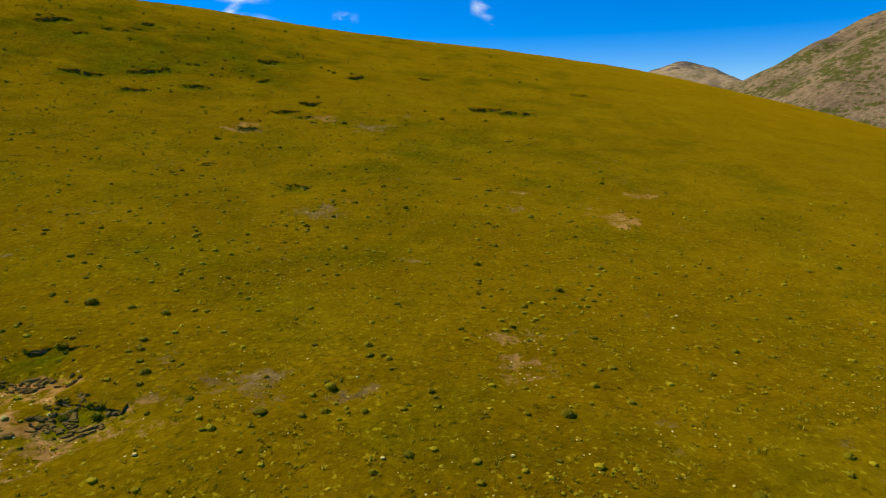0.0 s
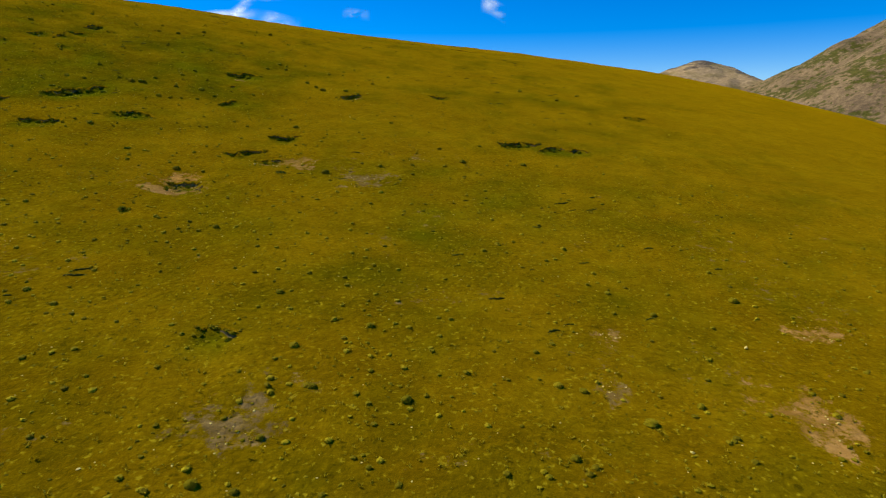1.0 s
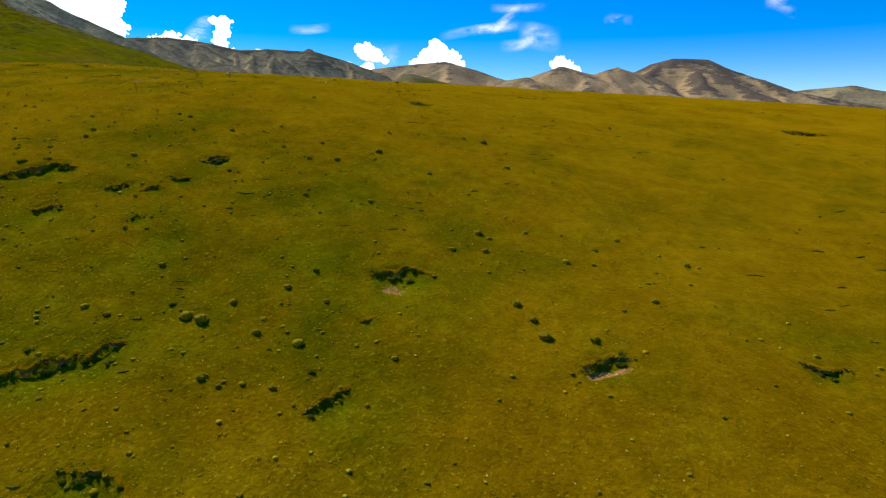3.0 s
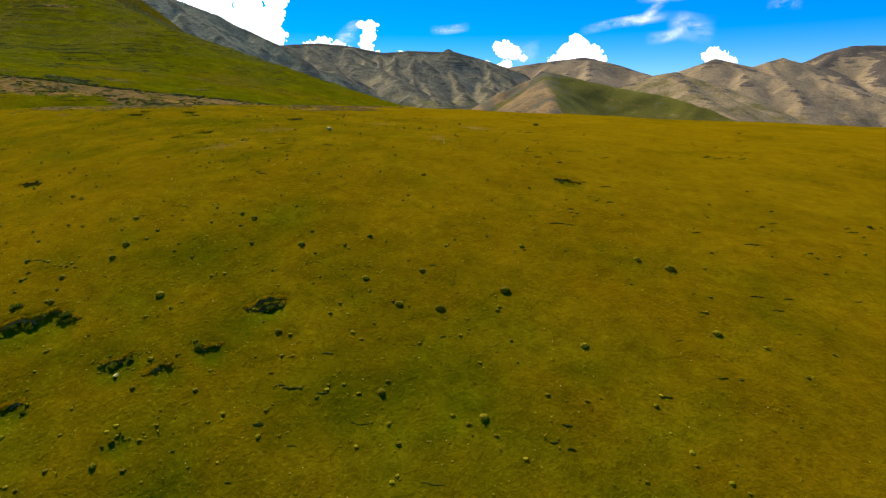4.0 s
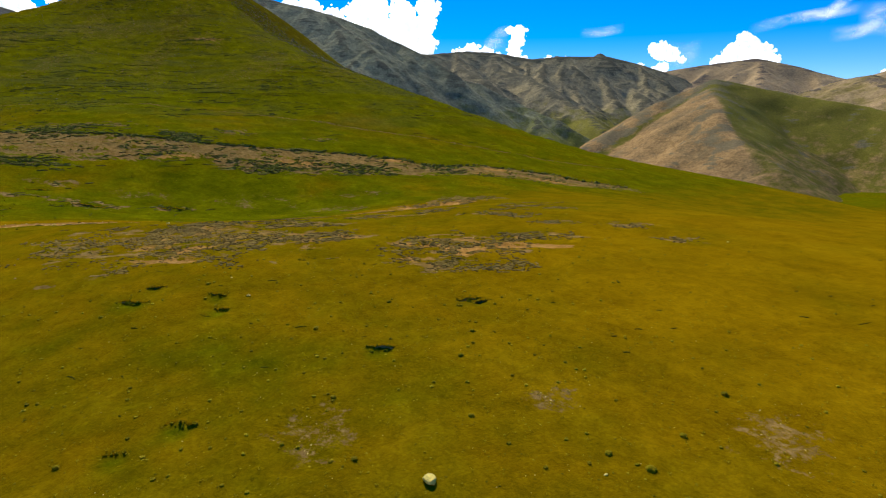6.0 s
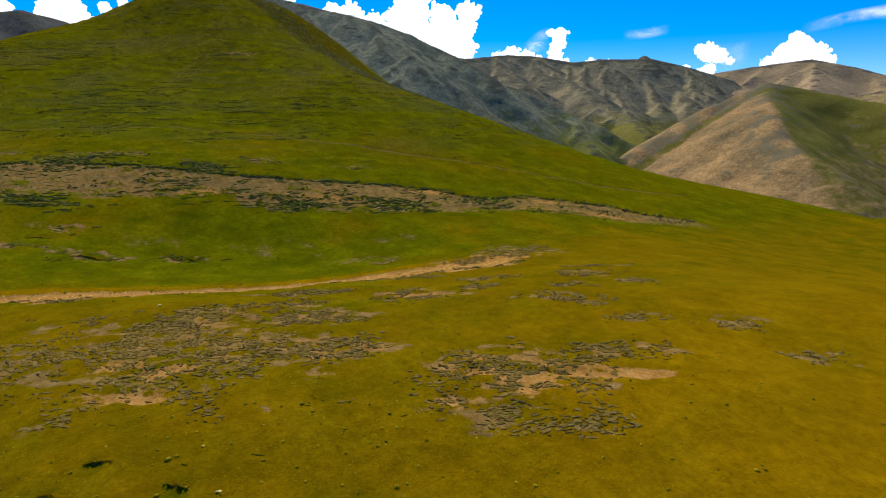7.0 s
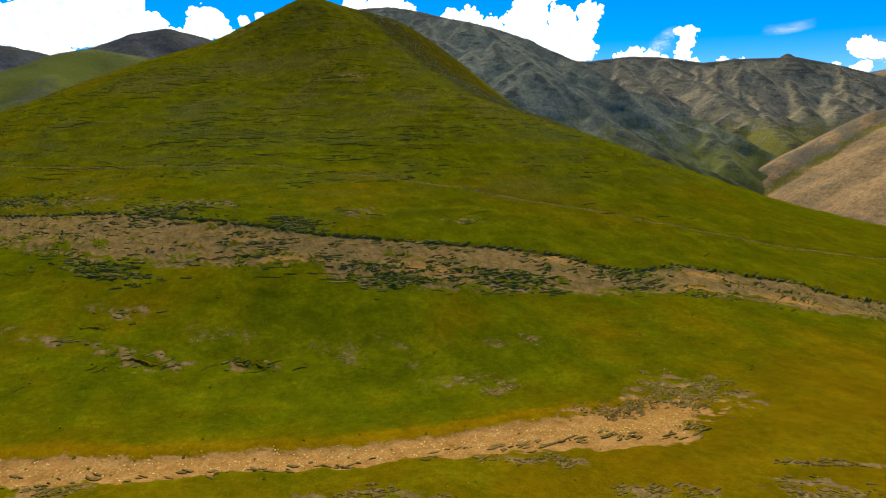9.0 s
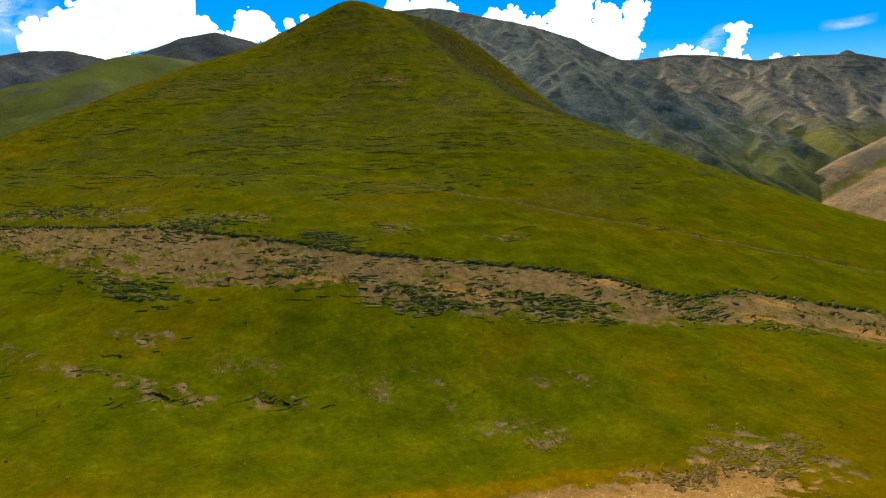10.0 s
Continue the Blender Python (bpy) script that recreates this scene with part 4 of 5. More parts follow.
# ---- plants and stones ----
def plant_material(name, dim, mid, pale, rough=0.9, glow=0.0, sheen=0.0):
    """Leaves that differ from clump to clump."""
    k = Mat(name, rough)
    k.b.inputs["Specular IOR Level"].default_value = 0.05
    k.b.inputs["Sheen Weight"].default_value = sheen
    k.b.inputs["Sheen Roughness"].default_value = 0.45
    k.b.inputs["Sheen Tint"].default_value = (0.78, 0.43, 0.005, 1)
    geo = k.n.new("ShaderNodeNewGeometry")
    info = k.n.new("ShaderNodeObjectInfo")
    pick = k.math("FRACT", k.math("ADD", geo.outputs["Random Per Island"], info.outputs["Random"]))
    col = k.ramp(pick, (0.0, dim), (0.55, mid), (1.0, pale))
    col = k.mix(0.5, col, k.ramp(k.noise(0.12, 3), (0.3, 0.6), (0.7, 1.4)), "MULTIPLY")
    k.done(col)
    if glow:                                # light that shines through thin blades
        thin, both = k.n.new("ShaderNodeBsdfTranslucent"), k.n.new("ShaderNodeMixShader")
        both.inputs[0].default_value = glow
        k.put(col, thin.inputs["Color"])
        k.l.new(k.b.outputs[0], both.inputs[1])
        k.l.new(thin.outputs[0], both.inputs[2])
        k.l.new(both.outputs[0], k.n["Material Output"].inputs["Surface"])
    return k.m


def stone_material(name, dim, pale):
    k = Mat(name, 0.9)
    info = k.n.new("ShaderNodeObjectInfo")
    geo = k.n.new("ShaderNodeNewGeometry")
    pick = k.math("FRACT", k.math("ADD", geo.outputs["Random Per Island"], info.outputs["Random"]))
    col = k.ramp(pick, (0.0, dim), (1.0, pale))
    col = k.mix(0.6, col, k.ramp(k.noise(0.1, 4, 0.7), (0.3, 0.55), (0.7, 1.3)), "MULTIPLY")
    k.bump(k.noise(0.06, 4), 0.6, 0.03)
    return k.done(col)


LEAF = plant_material("shrub_leaf", (0.08, 0.1, 0.003), (0.145, 0.165, 0.005), (0.22, 0.225, 0.008), 0.9, 0.35)
TUSSOCK = plant_material("tussock_blade", (0.15, 0.12, 0.002), (0.25, 0.195, 0.003), (0.38, 0.285, 0.007), 0.9, 0.2)
BLADE = plant_material("grass_blade", (0.2, 0.15, 0.002), (0.36, 0.275, 0.005), (0.58, 0.46, 0.03), 0.9, 0.45)
KNOB = plant_material("grass_knob", (0.12, 0.092, 0.0015), (0.21, 0.155, 0.002), (0.38, 0.285, 0.008))
SCRUB = plant_material("low_scrub", (0.035, 0.045, 0.006), (0.065, 0.075, 0.01), (0.12, 0.12, 0.03))
TUFT = plant_material("tuft", (0.14, 0.105, 0.002), (0.25, 0.19, 0.003), (0.42, 0.32, 0.008))
CLOD = plant_material("sod_clod", (0.145, 0.094, 0.016), (0.195, 0.128, 0.023), (0.25, 0.168, 0.034), sheen=0.25)
HEATH = plant_material("heath_turf", (0.115, 0.104, 0.008), (0.165, 0.146, 0.012), (0.225, 0.196, 0.016))
EARTH = plant_material("torn_earth", (0.115, 0.078, 0.02), (0.165, 0.112, 0.03), (0.215, 0.148, 0.042))
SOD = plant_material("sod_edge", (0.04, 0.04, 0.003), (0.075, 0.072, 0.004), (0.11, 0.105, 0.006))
WOOD = plant_material("shrub_stem", (0.05, 0.035, 0.02), (0.08, 0.055, 0.03), (0.12, 0.08, 0.05))
STONE = stone_material("pale_stone", (0.7, 0.53, 0.09), (0.92, 0.74, 0.2))
GREY_STONE = stone_material("grey_stone", (0.07, 0.062, 0.025), (0.2, 0.165, 0.07))
SMALL_V, SMALL_F = ball(1)
ROUND_V, ROUND_F = ball(2)


def lumpy(v, amount, seed):
    r = np.random.default_rng(seed)
    out = np.ones(len(v))
    for k in range(4):
        out = out + amount / (k + 1) * np.sin(v @ r.normal(size=3) * (2.5 + 2 * k) + r.uniform(0, 6))
    return v * out[:, None]


def blades(n, reach, high, wide, r, dome=0.0):
    """Bent grass blades as triangles that fan out of one foot."""
    verts, faces = [], []
    for k in range(n):
        a, lean = r.uniform(0, 2 * math.pi), r.uniform(0.25, 1.0)
        out = np.array([math.cos(a), math.sin(a), 0])
        across = np.array([-math.sin(a), math.cos(a), 0])
        foot = out * reach * r.uniform(0.0, 0.55)
        tip = foot + out * reach * lean + np.array([0, 0, high * (1.15 - 0.6 * lean) * r.uniform(0.8, 1.2)])
        mid = (foot + tip) / 2 + np.array([0, 0, high * 0.28])
        i = len(verts)
        verts += [foot - across * wide, foot + across * wide, mid + across * wide * 0.8, mid - across * wide * 0.8, tip]
        faces += [(i, i + 1, i + 2), (i, i + 2, i + 3), (i + 3, i + 2, i + 4)]
    return np.array(verts), np.array(faces)


def tussock_mesh(seed):
    """A dark tussock: a matted heart with blades hanging out of it. One metre across."""
    r = np.random.default_rng(seed)
    heart = lumpy(ROUND_V, 0.1, seed) * np.array([0.4, 0.38, 0.34]) + np.array([0, 0, 0.1])
    bv, bf = blades(40, 0.4, 0.46, 0.035, r)
    return mesh_from("tussock", [heart, bv], [ROUND_F, bf + len(heart)], TUSSOCK, False)


def shrub(x, y, size, label, group=""):
    """A low shrub: woody stems and many small leaves in clumps."""
    size *= 0.55
    r = np.random.default_rng(int(abs(x * 7 + y * 13) * 10))
    foot = new("shrub")
    foot.location = (x, y, float(ground_z(np.array([x]), np.array([y]))[0]) - 0.03)
    verts, faces, at = [], [], 0
    sv, sf, sat = [], [], 0
    for k in range(9):
        a, d = r.uniform(0, 2 * math.pi), size * 0.62 * math.sqrt(r.uniform(0, 1))
        c = np.array([math.cos(a) * d, math.sin(a) * d, size * r.uniform(0.12, 0.3) * (1.15 - d / size * 0.7)])
        rad = size * r.uniform(0.24, 0.4)
        core = lumpy(SMALL_V, 0.12, k + 3) * rad * 0.72 + c
        verts.append(core)
        faces.append(SMALL_F + at)
        at += len(core)
        for q in range(46):
            w = r.normal(size=3)
            w /= np.linalg.norm(w)
            w[2] = abs(w[2]) * 0.9 if r.uniform() < 0.8 else w[2]
            p = c + w * rad * r.uniform(0.75, 1.12)
            p[2] = max(p[2], 0.02)
            side = np.cross(w, r.normal(size=3))
            side /= np.linalg.norm(side) + 1e-6
            up = np.cross(side, w) * 0.6 + w * 0.5
            ln = size * r.uniform(0.07, 0.13)
            verts.append(np.array([p - side * ln * 0.5, p + side * ln * 0.5, p + up * ln * 1.5]))
            faces.append(np.array([[at, at + 1, at + 2]]))
            at += 3
        stem = np.array([[0.02, 0, 0], [-0.01, 0.017, 0], [-0.01, -0.017, 0]]) * (1 + size)
        sv.append(np.concatenate([stem, stem * 0.5 + c]))
        sf.append(np.array([[0, 1, 4], [0, 4, 3], [1, 2, 5], [1, 5, 4], [2, 0, 3], [2, 3, 5]]) + sat)
        sat += 6
    for name, vv, ff, mat in (("foliage", verts, faces, LEAF), ("stems", sv, sf, WOOD)):
        part = new(name, mesh_from(name, vv, ff, mat, False))
        part.parent = foot
    return tagged(foot, label, "shrub", group)


# x, y, radius of each shrub
SHRUBS = [
    (-13.2, 17.6, 0.34), (-12.0, 17.2, 0.3), (-19.7, 52.4, 0.75), (-25.0, 63.1, 0.6), (-34.4, 80.2, 0.6), (-12.9, 87.3, 0.6), (-26.2, 88.1, 0.8),
    (-25.1, 88.5, 0.85), (-24.2, 88.6, 0.6), (-47.1, 86.9, 0.8), (-44.8, 90.0, 0.7), (-53.7, 86.2, 0.9), (-52.6, 87.1, 0.9), (-44.4, 94.3, 0.7), (-14.7, 96.4, 0.45),
    (-33.7, 75.8, 0.6), (-24.7, 79.5, 0.5), (-12.4, 86.0, 0.6), (-11.5, 86.9, 0.5), (-43.8, 94.6, 0.7), (-55.3, 85.6, 0.8), (-37.5, 74.4, 0.6),
]
for x, y, size in SHRUBS:
    shrub(x, y, size, "low dark green leafy shrub in a turf hollow" if size > 0.65 else "small dark green leafy shrub on the slope", "shrubs on the slope")

# x, y, radius of tussocks that stand out
TUSSOCKS_LOW = [
    (-13.5, 21.6, 0.3), (-11.8, 21.3, 0.19), (-10.4, 21.0, 0.21), (-10.1, 18.7, 0.17), (-2.6, 19.0, 0.2), (-1.8, 18.1, 0.15), (-3.4, 16.3, 0.21), (-3.3, 15.0, 0.18),
    (-5.0, 14.7, 0.23), (-6.0, 13.8, 0.17), (-2.2, 15.0, 0.15), (-0.9, 13.2, 0.18), (-1.7, 12.5, 0.14), (0.8, 13.1, 0.14), (-10.4, 24.5, 0.15), (2.8, 31.0, 0.19),
    (2.8, 38.4, 0.2), (6.8, 26.1, 0.15), (14.3, 23.3, 0.17), (20.8, 30.1, 0.22), (13.6, 29.3, 0.17), (5.6, 18.3, 0.15), (4.7, 17.1, 0.16), (5.6, 16.3, 0.15),
    (10.5, 13.8, 0.19), (7.4, 12.2, 0.22), (7.6, 33.4, 0.18), (-6.6, 35.1, 0.18), (-5.6, 37.5, 0.19), (-2.4, 37.1, 0.24), (-5.7, 42.1, 0.18), (-4.2, 41.8, 0.2),
]
TUSSOCKS_MID = [
    (-6.8, 39.9, 0.23), (5.5, 36.7, 0.26), (7.6, 37.9, 0.2), (2.7, 34.8, 0.19), (-7.8, 33.1, 0.22), (-6.6, 32.9, 0.17), (-8.5, 44.1, 0.2), (-6.9, 37.2, 0.16),
    (8.0, 44.3, 0.2), (12.5, 46.4, 0.28), (-17.2, 42.1, 0.19), (-19.0, 43.1, 0.19), (6.5, 46.4, 0.19), (1.6, 51.6, 0.2), (-20.0, 60.0, 0.33), (-10.2, 62.4, 0.34),
    (-0.1, 67.3, 0.33), (-1.5, 65.9, 0.22), (-6.5, 64.8, 0.24), (4.8, 67.2, 0.27), (-20.3, 63.7, 0.2), (-30.0, 67.1, 0.3), (-15.0, 73.1, 0.3), (-6.8, 76.8, 0.23),
    (7.7, 98.0, 0.33), (15.3, 98.9, 0.34), (12.0, 94.7, 0.28), (-22.3, 94.9, 0.32), (-16.3, 87.7, 0.28), (-3.9, 63.3, 0.2), (-33.0, 79.8, 0.42), (-32.0, 79.9, 0.46),
]
TUSSOCKS_HIGH = [
    (-29.0, 76.9, 0.31), (-28.9, 80.5, 0.28), (-26.5, 80.8, 0.36), (-17.5, 88.6, 0.31), (-15.3, 86.5, 0.42), (-10.5, 92.1, 0.28), (-21.1, 93.1, 0.28), (-37.5, 82.3, 0.25),
    (-31.6, 81.8, 0.25), (-29.8, 84.2, 0.26), (-27.2, 84.3, 0.22), (-9.2, 97.3, 0.24), (-38.2, 77.8, 0.27), (-36.6, 77.9, 0.24), (-23.1, 92.4, 0.25), (-21.4, 94.7, 0.23),
    (-19.5, 96.6, 0.23), (-30.7, 94.8, 0.25), (-29.1, 101.4, 0.24), (-24.1, 106.2, 0.25), (-35.3, 93.3, 0.25), (-29.8, 110.3, 0.27), (-39.5, 101.4, 0.25), (-41.7, 98.9, 0.25),
    (-49.9, 90.9, 0.3), (-16.1, 94.2, 0.27), (-47.3, 98.9, 0.3), (-52.3, 99.0, 0.25), (-56.1, 92.1, 0.28), (-34.6, 102.8, 0.34), (-38.6, 98.3, 0.26), (-44.6, 102.3, 0.23),
]
TUSSOCKS_TOP = [
    (-59.1, 94.3, 0.25), (-27.9, 110.6, 0.38), (-55.4, 90.9, 0.22), (-36.6, 99.4, 0.3), (-55.7, 144.6, 0.45), (-61.1, 127.5, 0.3), (-62.3, 136.8, 0.25), (-62.2, 119.1, 0.22),
    (-69.8, 110.4, 0.2), (-69.6, 124.1, 0.22), (-54.8, 125.6, 0.22), (-59.0, 127.0, 0.21), (-70.5, 117.5, 0.19), (-74.9, 127.9, 0.22),
]
TUSSOCK_KINDS = [tussock_mesh(s) for s in (1, 2, 3, 4, 5)]
spots = [*TUSSOCKS_LOW, *TUSSOCKS_MID, *TUSSOCKS_HIGH, *TUSSOCKS_TOP]
scatter = np.random.default_rng(11)
while len(spots) < 290:
    a = scatter.uniform(0, 1)
    x = -95 * a + 22 * scatter.normal()
    y = 18 + 125 * a + 14 * scatter.normal()
    if y > 12 and x > -100 and (y < 88 or scatter.uniform() < 0.35):
        spots.append((x, y, scatter.uniform(0.12, 0.24)))
heights = ground_z(np.array([s[0] for s in spots]), np.array([s[1] for s in spots]))
for i, ((x, y, size), z) in enumerate(zip(spots, heights)):
    ob = new("tussock", TUSSOCK_KINDS[i % 5])
    wide = 2.1 * size
    ob.matrix_world = pose(x, y, float(z) - 0.02, 0, 0, (i * 77) % 360) @ Matrix.Diagonal((wide, wide, wide * 0.8, 1))
    tagged(ob, "dark olive grass tussock on the turf", "grass tussock", "tussocks on the slope")


def scattered(name, label, category, n, place, pieces, material, spread, sink=0.02, tilt=False, flat=1.0, smooth=False):
    """Many small copies of a few pieces, joined into one sheet of stuff."""
    r = np.random.default_rng(len(name) * 31 + n)
    x, y = place(r, n)
    z = ground_z(x, y)
    verts, faces, at = [], [], 0
    kinds = r.integers(0, len(pieces), len(x))
    for k, (pv, pf) in enumerate(pieces):
        i = np.nonzero(kinds == k)[0]
        if not len(i):
            continue
        a = r.uniform(0, 2 * math.pi, len(i))
        s = r.uniform(*spread, len(i)) if not callable(spread) else spread(r, x[i], y[i])
        c, sn = np.cos(a)[:, None], np.sin(a)[:, None]
        vx = (pv[None, :, 0] * c - pv[None, :, 1] * sn) * s[:, None] + x[i][:, None]
        vy = (pv[None, :, 0] * sn + pv[None, :, 1] * c) * s[:, None] + y[i][:, None]
        vz = pv[None, :, 2] * s[:, None] * flat + (z[i] - sink * s)[:, None]
        verts.append(np.stack([vx, vy, vz], -1).reshape(-1, 3))
        faces.append((pf[None] + (np.arange(len(i)) * len(pv))[:, None, None] + at).reshape(-1, pf.shape[1]))
        at += len(i) * len(pv)
    ob = new(name, mesh_from(name, verts, faces, material, smooth))
    return tagged(ob, label, category, kind="stuff")


def along_flight(r, n):
    """Places on the near hill, thickest where the ground is seen from close by."""
    a = r.uniform(0, 1, n) ** 1.5
    side = r.normal(size=n) * 26
    x = -88 * a ** 1.25 + side * 0.85
    y = 10 + 128 * a + side * 0.4
    return x, y


def on_near_hill(r, n):
    a = r.uniform(0, 1, n) ** 1.7
    return -105 * a ** 1.3 + r.normal(size=n) * 28, 14 + 140 * a + r.normal(size=n) * 16


def on_far_hill(r, n):
    a = r.uniform(0, 1, n)
    return -135 - 190 * a ** 1.1, 60 + 230 * r.uniform(0, 1, n)


few = np.random.default_rng(5)
TUFT_PIECES = [blades(6, 0.75, 0.62, 0.11, few) for _ in range(6)]
HEAP_PIECES = []
for s in (3, 4, 5, 6):
    v = lumpy(SMALL_V, 0.14, s) * np.array([0.36, 0.34, 0.2]) + np.array([0, 0, 0.07])
    b, bf = blades(11, 0.5, 0.45, 0.07, few)
    HEAP_PIECES.append((np.concatenate([v, b]), np.concatenate([SMALL_F, bf + len(v)])))
TUFT_HEAPS = []
for s in (7, 8, 9, 10):
    v = lumpy(SMALL_V, 0.12, s) * np.array([0.42, 0.4, 0.3]) + np.array([0, 0, 0.1])
    b, bf = blades(5, 0.42, 0.5, 0.07, few)
    TUFT_HEAPS.append((np.concatenate([v, b]), np.concatenate([SMALL_F, bf + len(v)])))
KNOB_PIECES = []
for s in range(6):
    ring = np.arange(5) * math.pi / 2.5 + few.uniform(-0.35, 0.35, 5)
    low = np.stack([np.cos(ring), np.sin(ring), ring * 0], 1) * few.uniform(0.65, 1.3, (5, 1))
    mid = np.stack([np.cos(ring + 0.4) * 0.62, np.sin(ring + 0.4) * 0.62, 0.42 + few.uniform(-0.15, 0.2, 5)], 1)
    q = [(k, (k + 1) % 5, 5 + k) for k in range(5)] + [((k + 1) % 5, 5 + (k + 1) % 5, 5 + k) for k in range(5)] + [(5 + k, 5 + (k + 1) % 5, 10) for k in range(5)]
    KNOB_PIECES.append((np.concatenate([low, mid, [[few.uniform(-0.2, 0.2), few.uniform(-0.2, 0.2), 0.6]]]), np.array(q)))
STONE_PIECES = [(lumpy(SMALL_V, 0.16, s) * np.array([1, 0.8, 0.6]), SMALL_F) for s in range(5)]
scattered("grass_tufts", "short yellow green grass tufts all over the slope", "grass", 12000, along_flight, TUFT_PIECES, BLADE, (0.06, 0.17))
scattered("grass_hummocks", "knobbly clumps of short golden grass", "grass", 13000, along_flight, KNOB_PIECES, KNOB, (0.03, 0.09), 0.05, flat=0.6)
scattered("small_tussocks", "small dark olive tussocks strewn over the turf", "grass tussock", 5000, on_near_hill, TUFT_HEAPS, TUFT, (0.12, 0.34), flat=0.75)
scattered("far_tussocks", "dark tussocks strewn over the far green hill", "grass tussock", 900, on_far_hill, HEAP_PIECES, TUSSOCK, (0.25, 0.55))
scattered("pebbles", "small pale stones strewn over the turf", "stones", 2200, along_flight, STONE_PIECES, STONE, (0.015, 0.045), 0.1)


def bare_places(r, n):
    """Places on the patches of bare earth."""
    marks = [(p[0], p[1], p[2], p[3], p[4]) for p in BARE_SLOPE + BARE_CREST + SODS_NEAR]
    pick = r.integers(0, len(marks), n)
    m = np.array(marks)[pick]
    u, v = r.normal(size=n) * m[:, 2] * 0.55, r.normal(size=n) * m[:, 3] * 0.55
    c, s = np.cos(np.radians(m[:, 4])), np.sin(np.radians(m[:, 4]))
    return m[:, 0] + u * c - v * s, m[:, 1] + u * s + v * c


scattered("rubble", "pale stones lying on bare earth", "stones", 600, bare_places, STONE_PIECES, STONE, (0.02, 0.06), 0.1)
scattered("slope_rocks", "grey stones strewn over the upper far hill", "stones", 2600,
          lambda r, n: (-270 - 180 * r.uniform(0, 1, n), 60 + 220 * r.uniform(0, 1, n)), STONE_PIECES, GREY_STONE, (0.15, 0.5), 0.25)


# ---- single pale stones: x, y, radius ----
STONES = [
    (-7.4, 12.7, 0.14), (-10.6, 14.5, 0.13), (-1.5, 13.0, 0.12), (-7.1, 24.6, 0.1), (11.1, 42.1, 0.2), (9.6, 23.1, 0.15), (1.7, 13.3, 0.11), (6.9, 12.5, 0.1),
    (10.1, 19.1, 0.14), (9.0, 21.9, 0.12), (-4.3, 26.7, 0.12), (-11.4, 14.0, 0.17), (6.4, 35.5, 0.14), (-10.9, 33.3, 0.11), (12.0, 37.5, 0.14), (-10.9, 77.9, 0.14),
    (-15.5, 62.8, 0.2), (-14.0, 63.2, 0.17), (-46.3, 86.6, 0.33), (-20.8, 82.7, 0.15), (-11.5, 85.6, 0.23), (-52.7, 120.9, 0.22), (-46.2, 125.6, 0.22), (-59.3, 106.2, 0.18),
    (-57.8, 107.7, 0.18), (-62.2, 125.6, 0.19), (-53.4, 121.8, 0.18), (-78.4, 170.3, 0.3), (-93.0, 121.2, 0.24), (-97.5, 121.5, 0.2), (-129.9, 124.8, 0.4),
]


def stone(x, y, size, seed, name, label, flat=0.65, group=""):
    z = float(ground_z(np.array([x]), np.array([y]))[0])
    v = lumpy(ROUND_V, 0.13, seed)
    cut = np.random.default_rng(seed)
    for _ in range(8):                      # broken faces
        w = cut.normal(size=3)
        w /= np.linalg.norm(w)
        d = v @ w
        v = v - np.where(d > 0.55, d - 0.55, 0)[:, None] * w
    ob = new(name, mesh_from(name, [v * np.array([1.0, 0.8, flat]) * size], [ROUND_F], STONE, False))
    ob.matrix_world = pose(x, y, z + size * flat * 0.45, 0, 0, seed * 53 % 360)
    return tagged(ob, label, "stone", group)


for i, (x, y, size) in enumerate(STONES):
    stone(x, y, size * 0.65, i + 1, "stone", "pale angular stone lying on the turf", 0.45, "stones on the turf")
stone(-66.8, 119.1, 0.4, 77, "boulder", "single whitish boulder on the golden turf", 0.7)


# ---- turf edges on the far hill ----
def turf_edges(name, label, n, place, long, high, seed):
    """Low dark steps in the turf that follow the contour."""
    r = np.random.default_rng(seed)
    x, y = place(r, n)
    e = 2.0
    sx, sy = (swell(x + e, y) - swell(x - e, y)) / (2 * e), (swell(x, y + e) - swell(x, y - e)) / (2 * e)
    g = np.hypot(sx, sy) + 1e-6
    dx, dy, ux, uy = -sy / g, sx / g, sx / g, sy / g
    size = r.uniform(*long, n) * r.uniform(0.5, 1.4, n)
    tall = r.uniform(*high, n)
    seg = 9
    t = np.linspace(-1, 1, seg)
    ph = r.uniform(0, 6, (n, 1))
    off = (0.05 * np.sin(t * 3 + ph) + 0.015 * np.sin(t * 8 + 2 * ph)) * size[:, None]
    cx = x[:, None] + dx[:, None] * t * size[:, None] / 2 + ux[:, None] * off
    cy = y[:, None] + dy[:, None] * t * size[:, None] / 2 + uy[:, None] * off
    env = np.sqrt(1 - t * t) * (0.75 + 0.25 * np.sin(t * 11 + ph))
    rows = []
    for shift, lift in ((-0.75, -0.12), (-0.5, 0.75), (0.1, 1.0), (0.9, -0.12)):
        px = cx + ux[:, None] * shift * tall[:, None] * env
        py = cy + uy[:, None] * shift * tall[:, None] * env
        rows.append(np.stack([px, py, ground_z(px, py) + lift * tall[:, None] * env], -1))
    V = np.stack(rows, 1).reshape(-1, 3)
    q = []
    for a in range(3):
        for b in range(seg - 1):
            q.append((a * seg + b, a * seg + b + 1, (a + 1) * seg + b + 1, (a + 1) * seg + b))
    F = (np.array(q)[None] + (np.arange(n) * 4 * seg)[:, None, None]).reshape(-1, 4)
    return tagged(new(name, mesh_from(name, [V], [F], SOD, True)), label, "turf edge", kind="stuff")


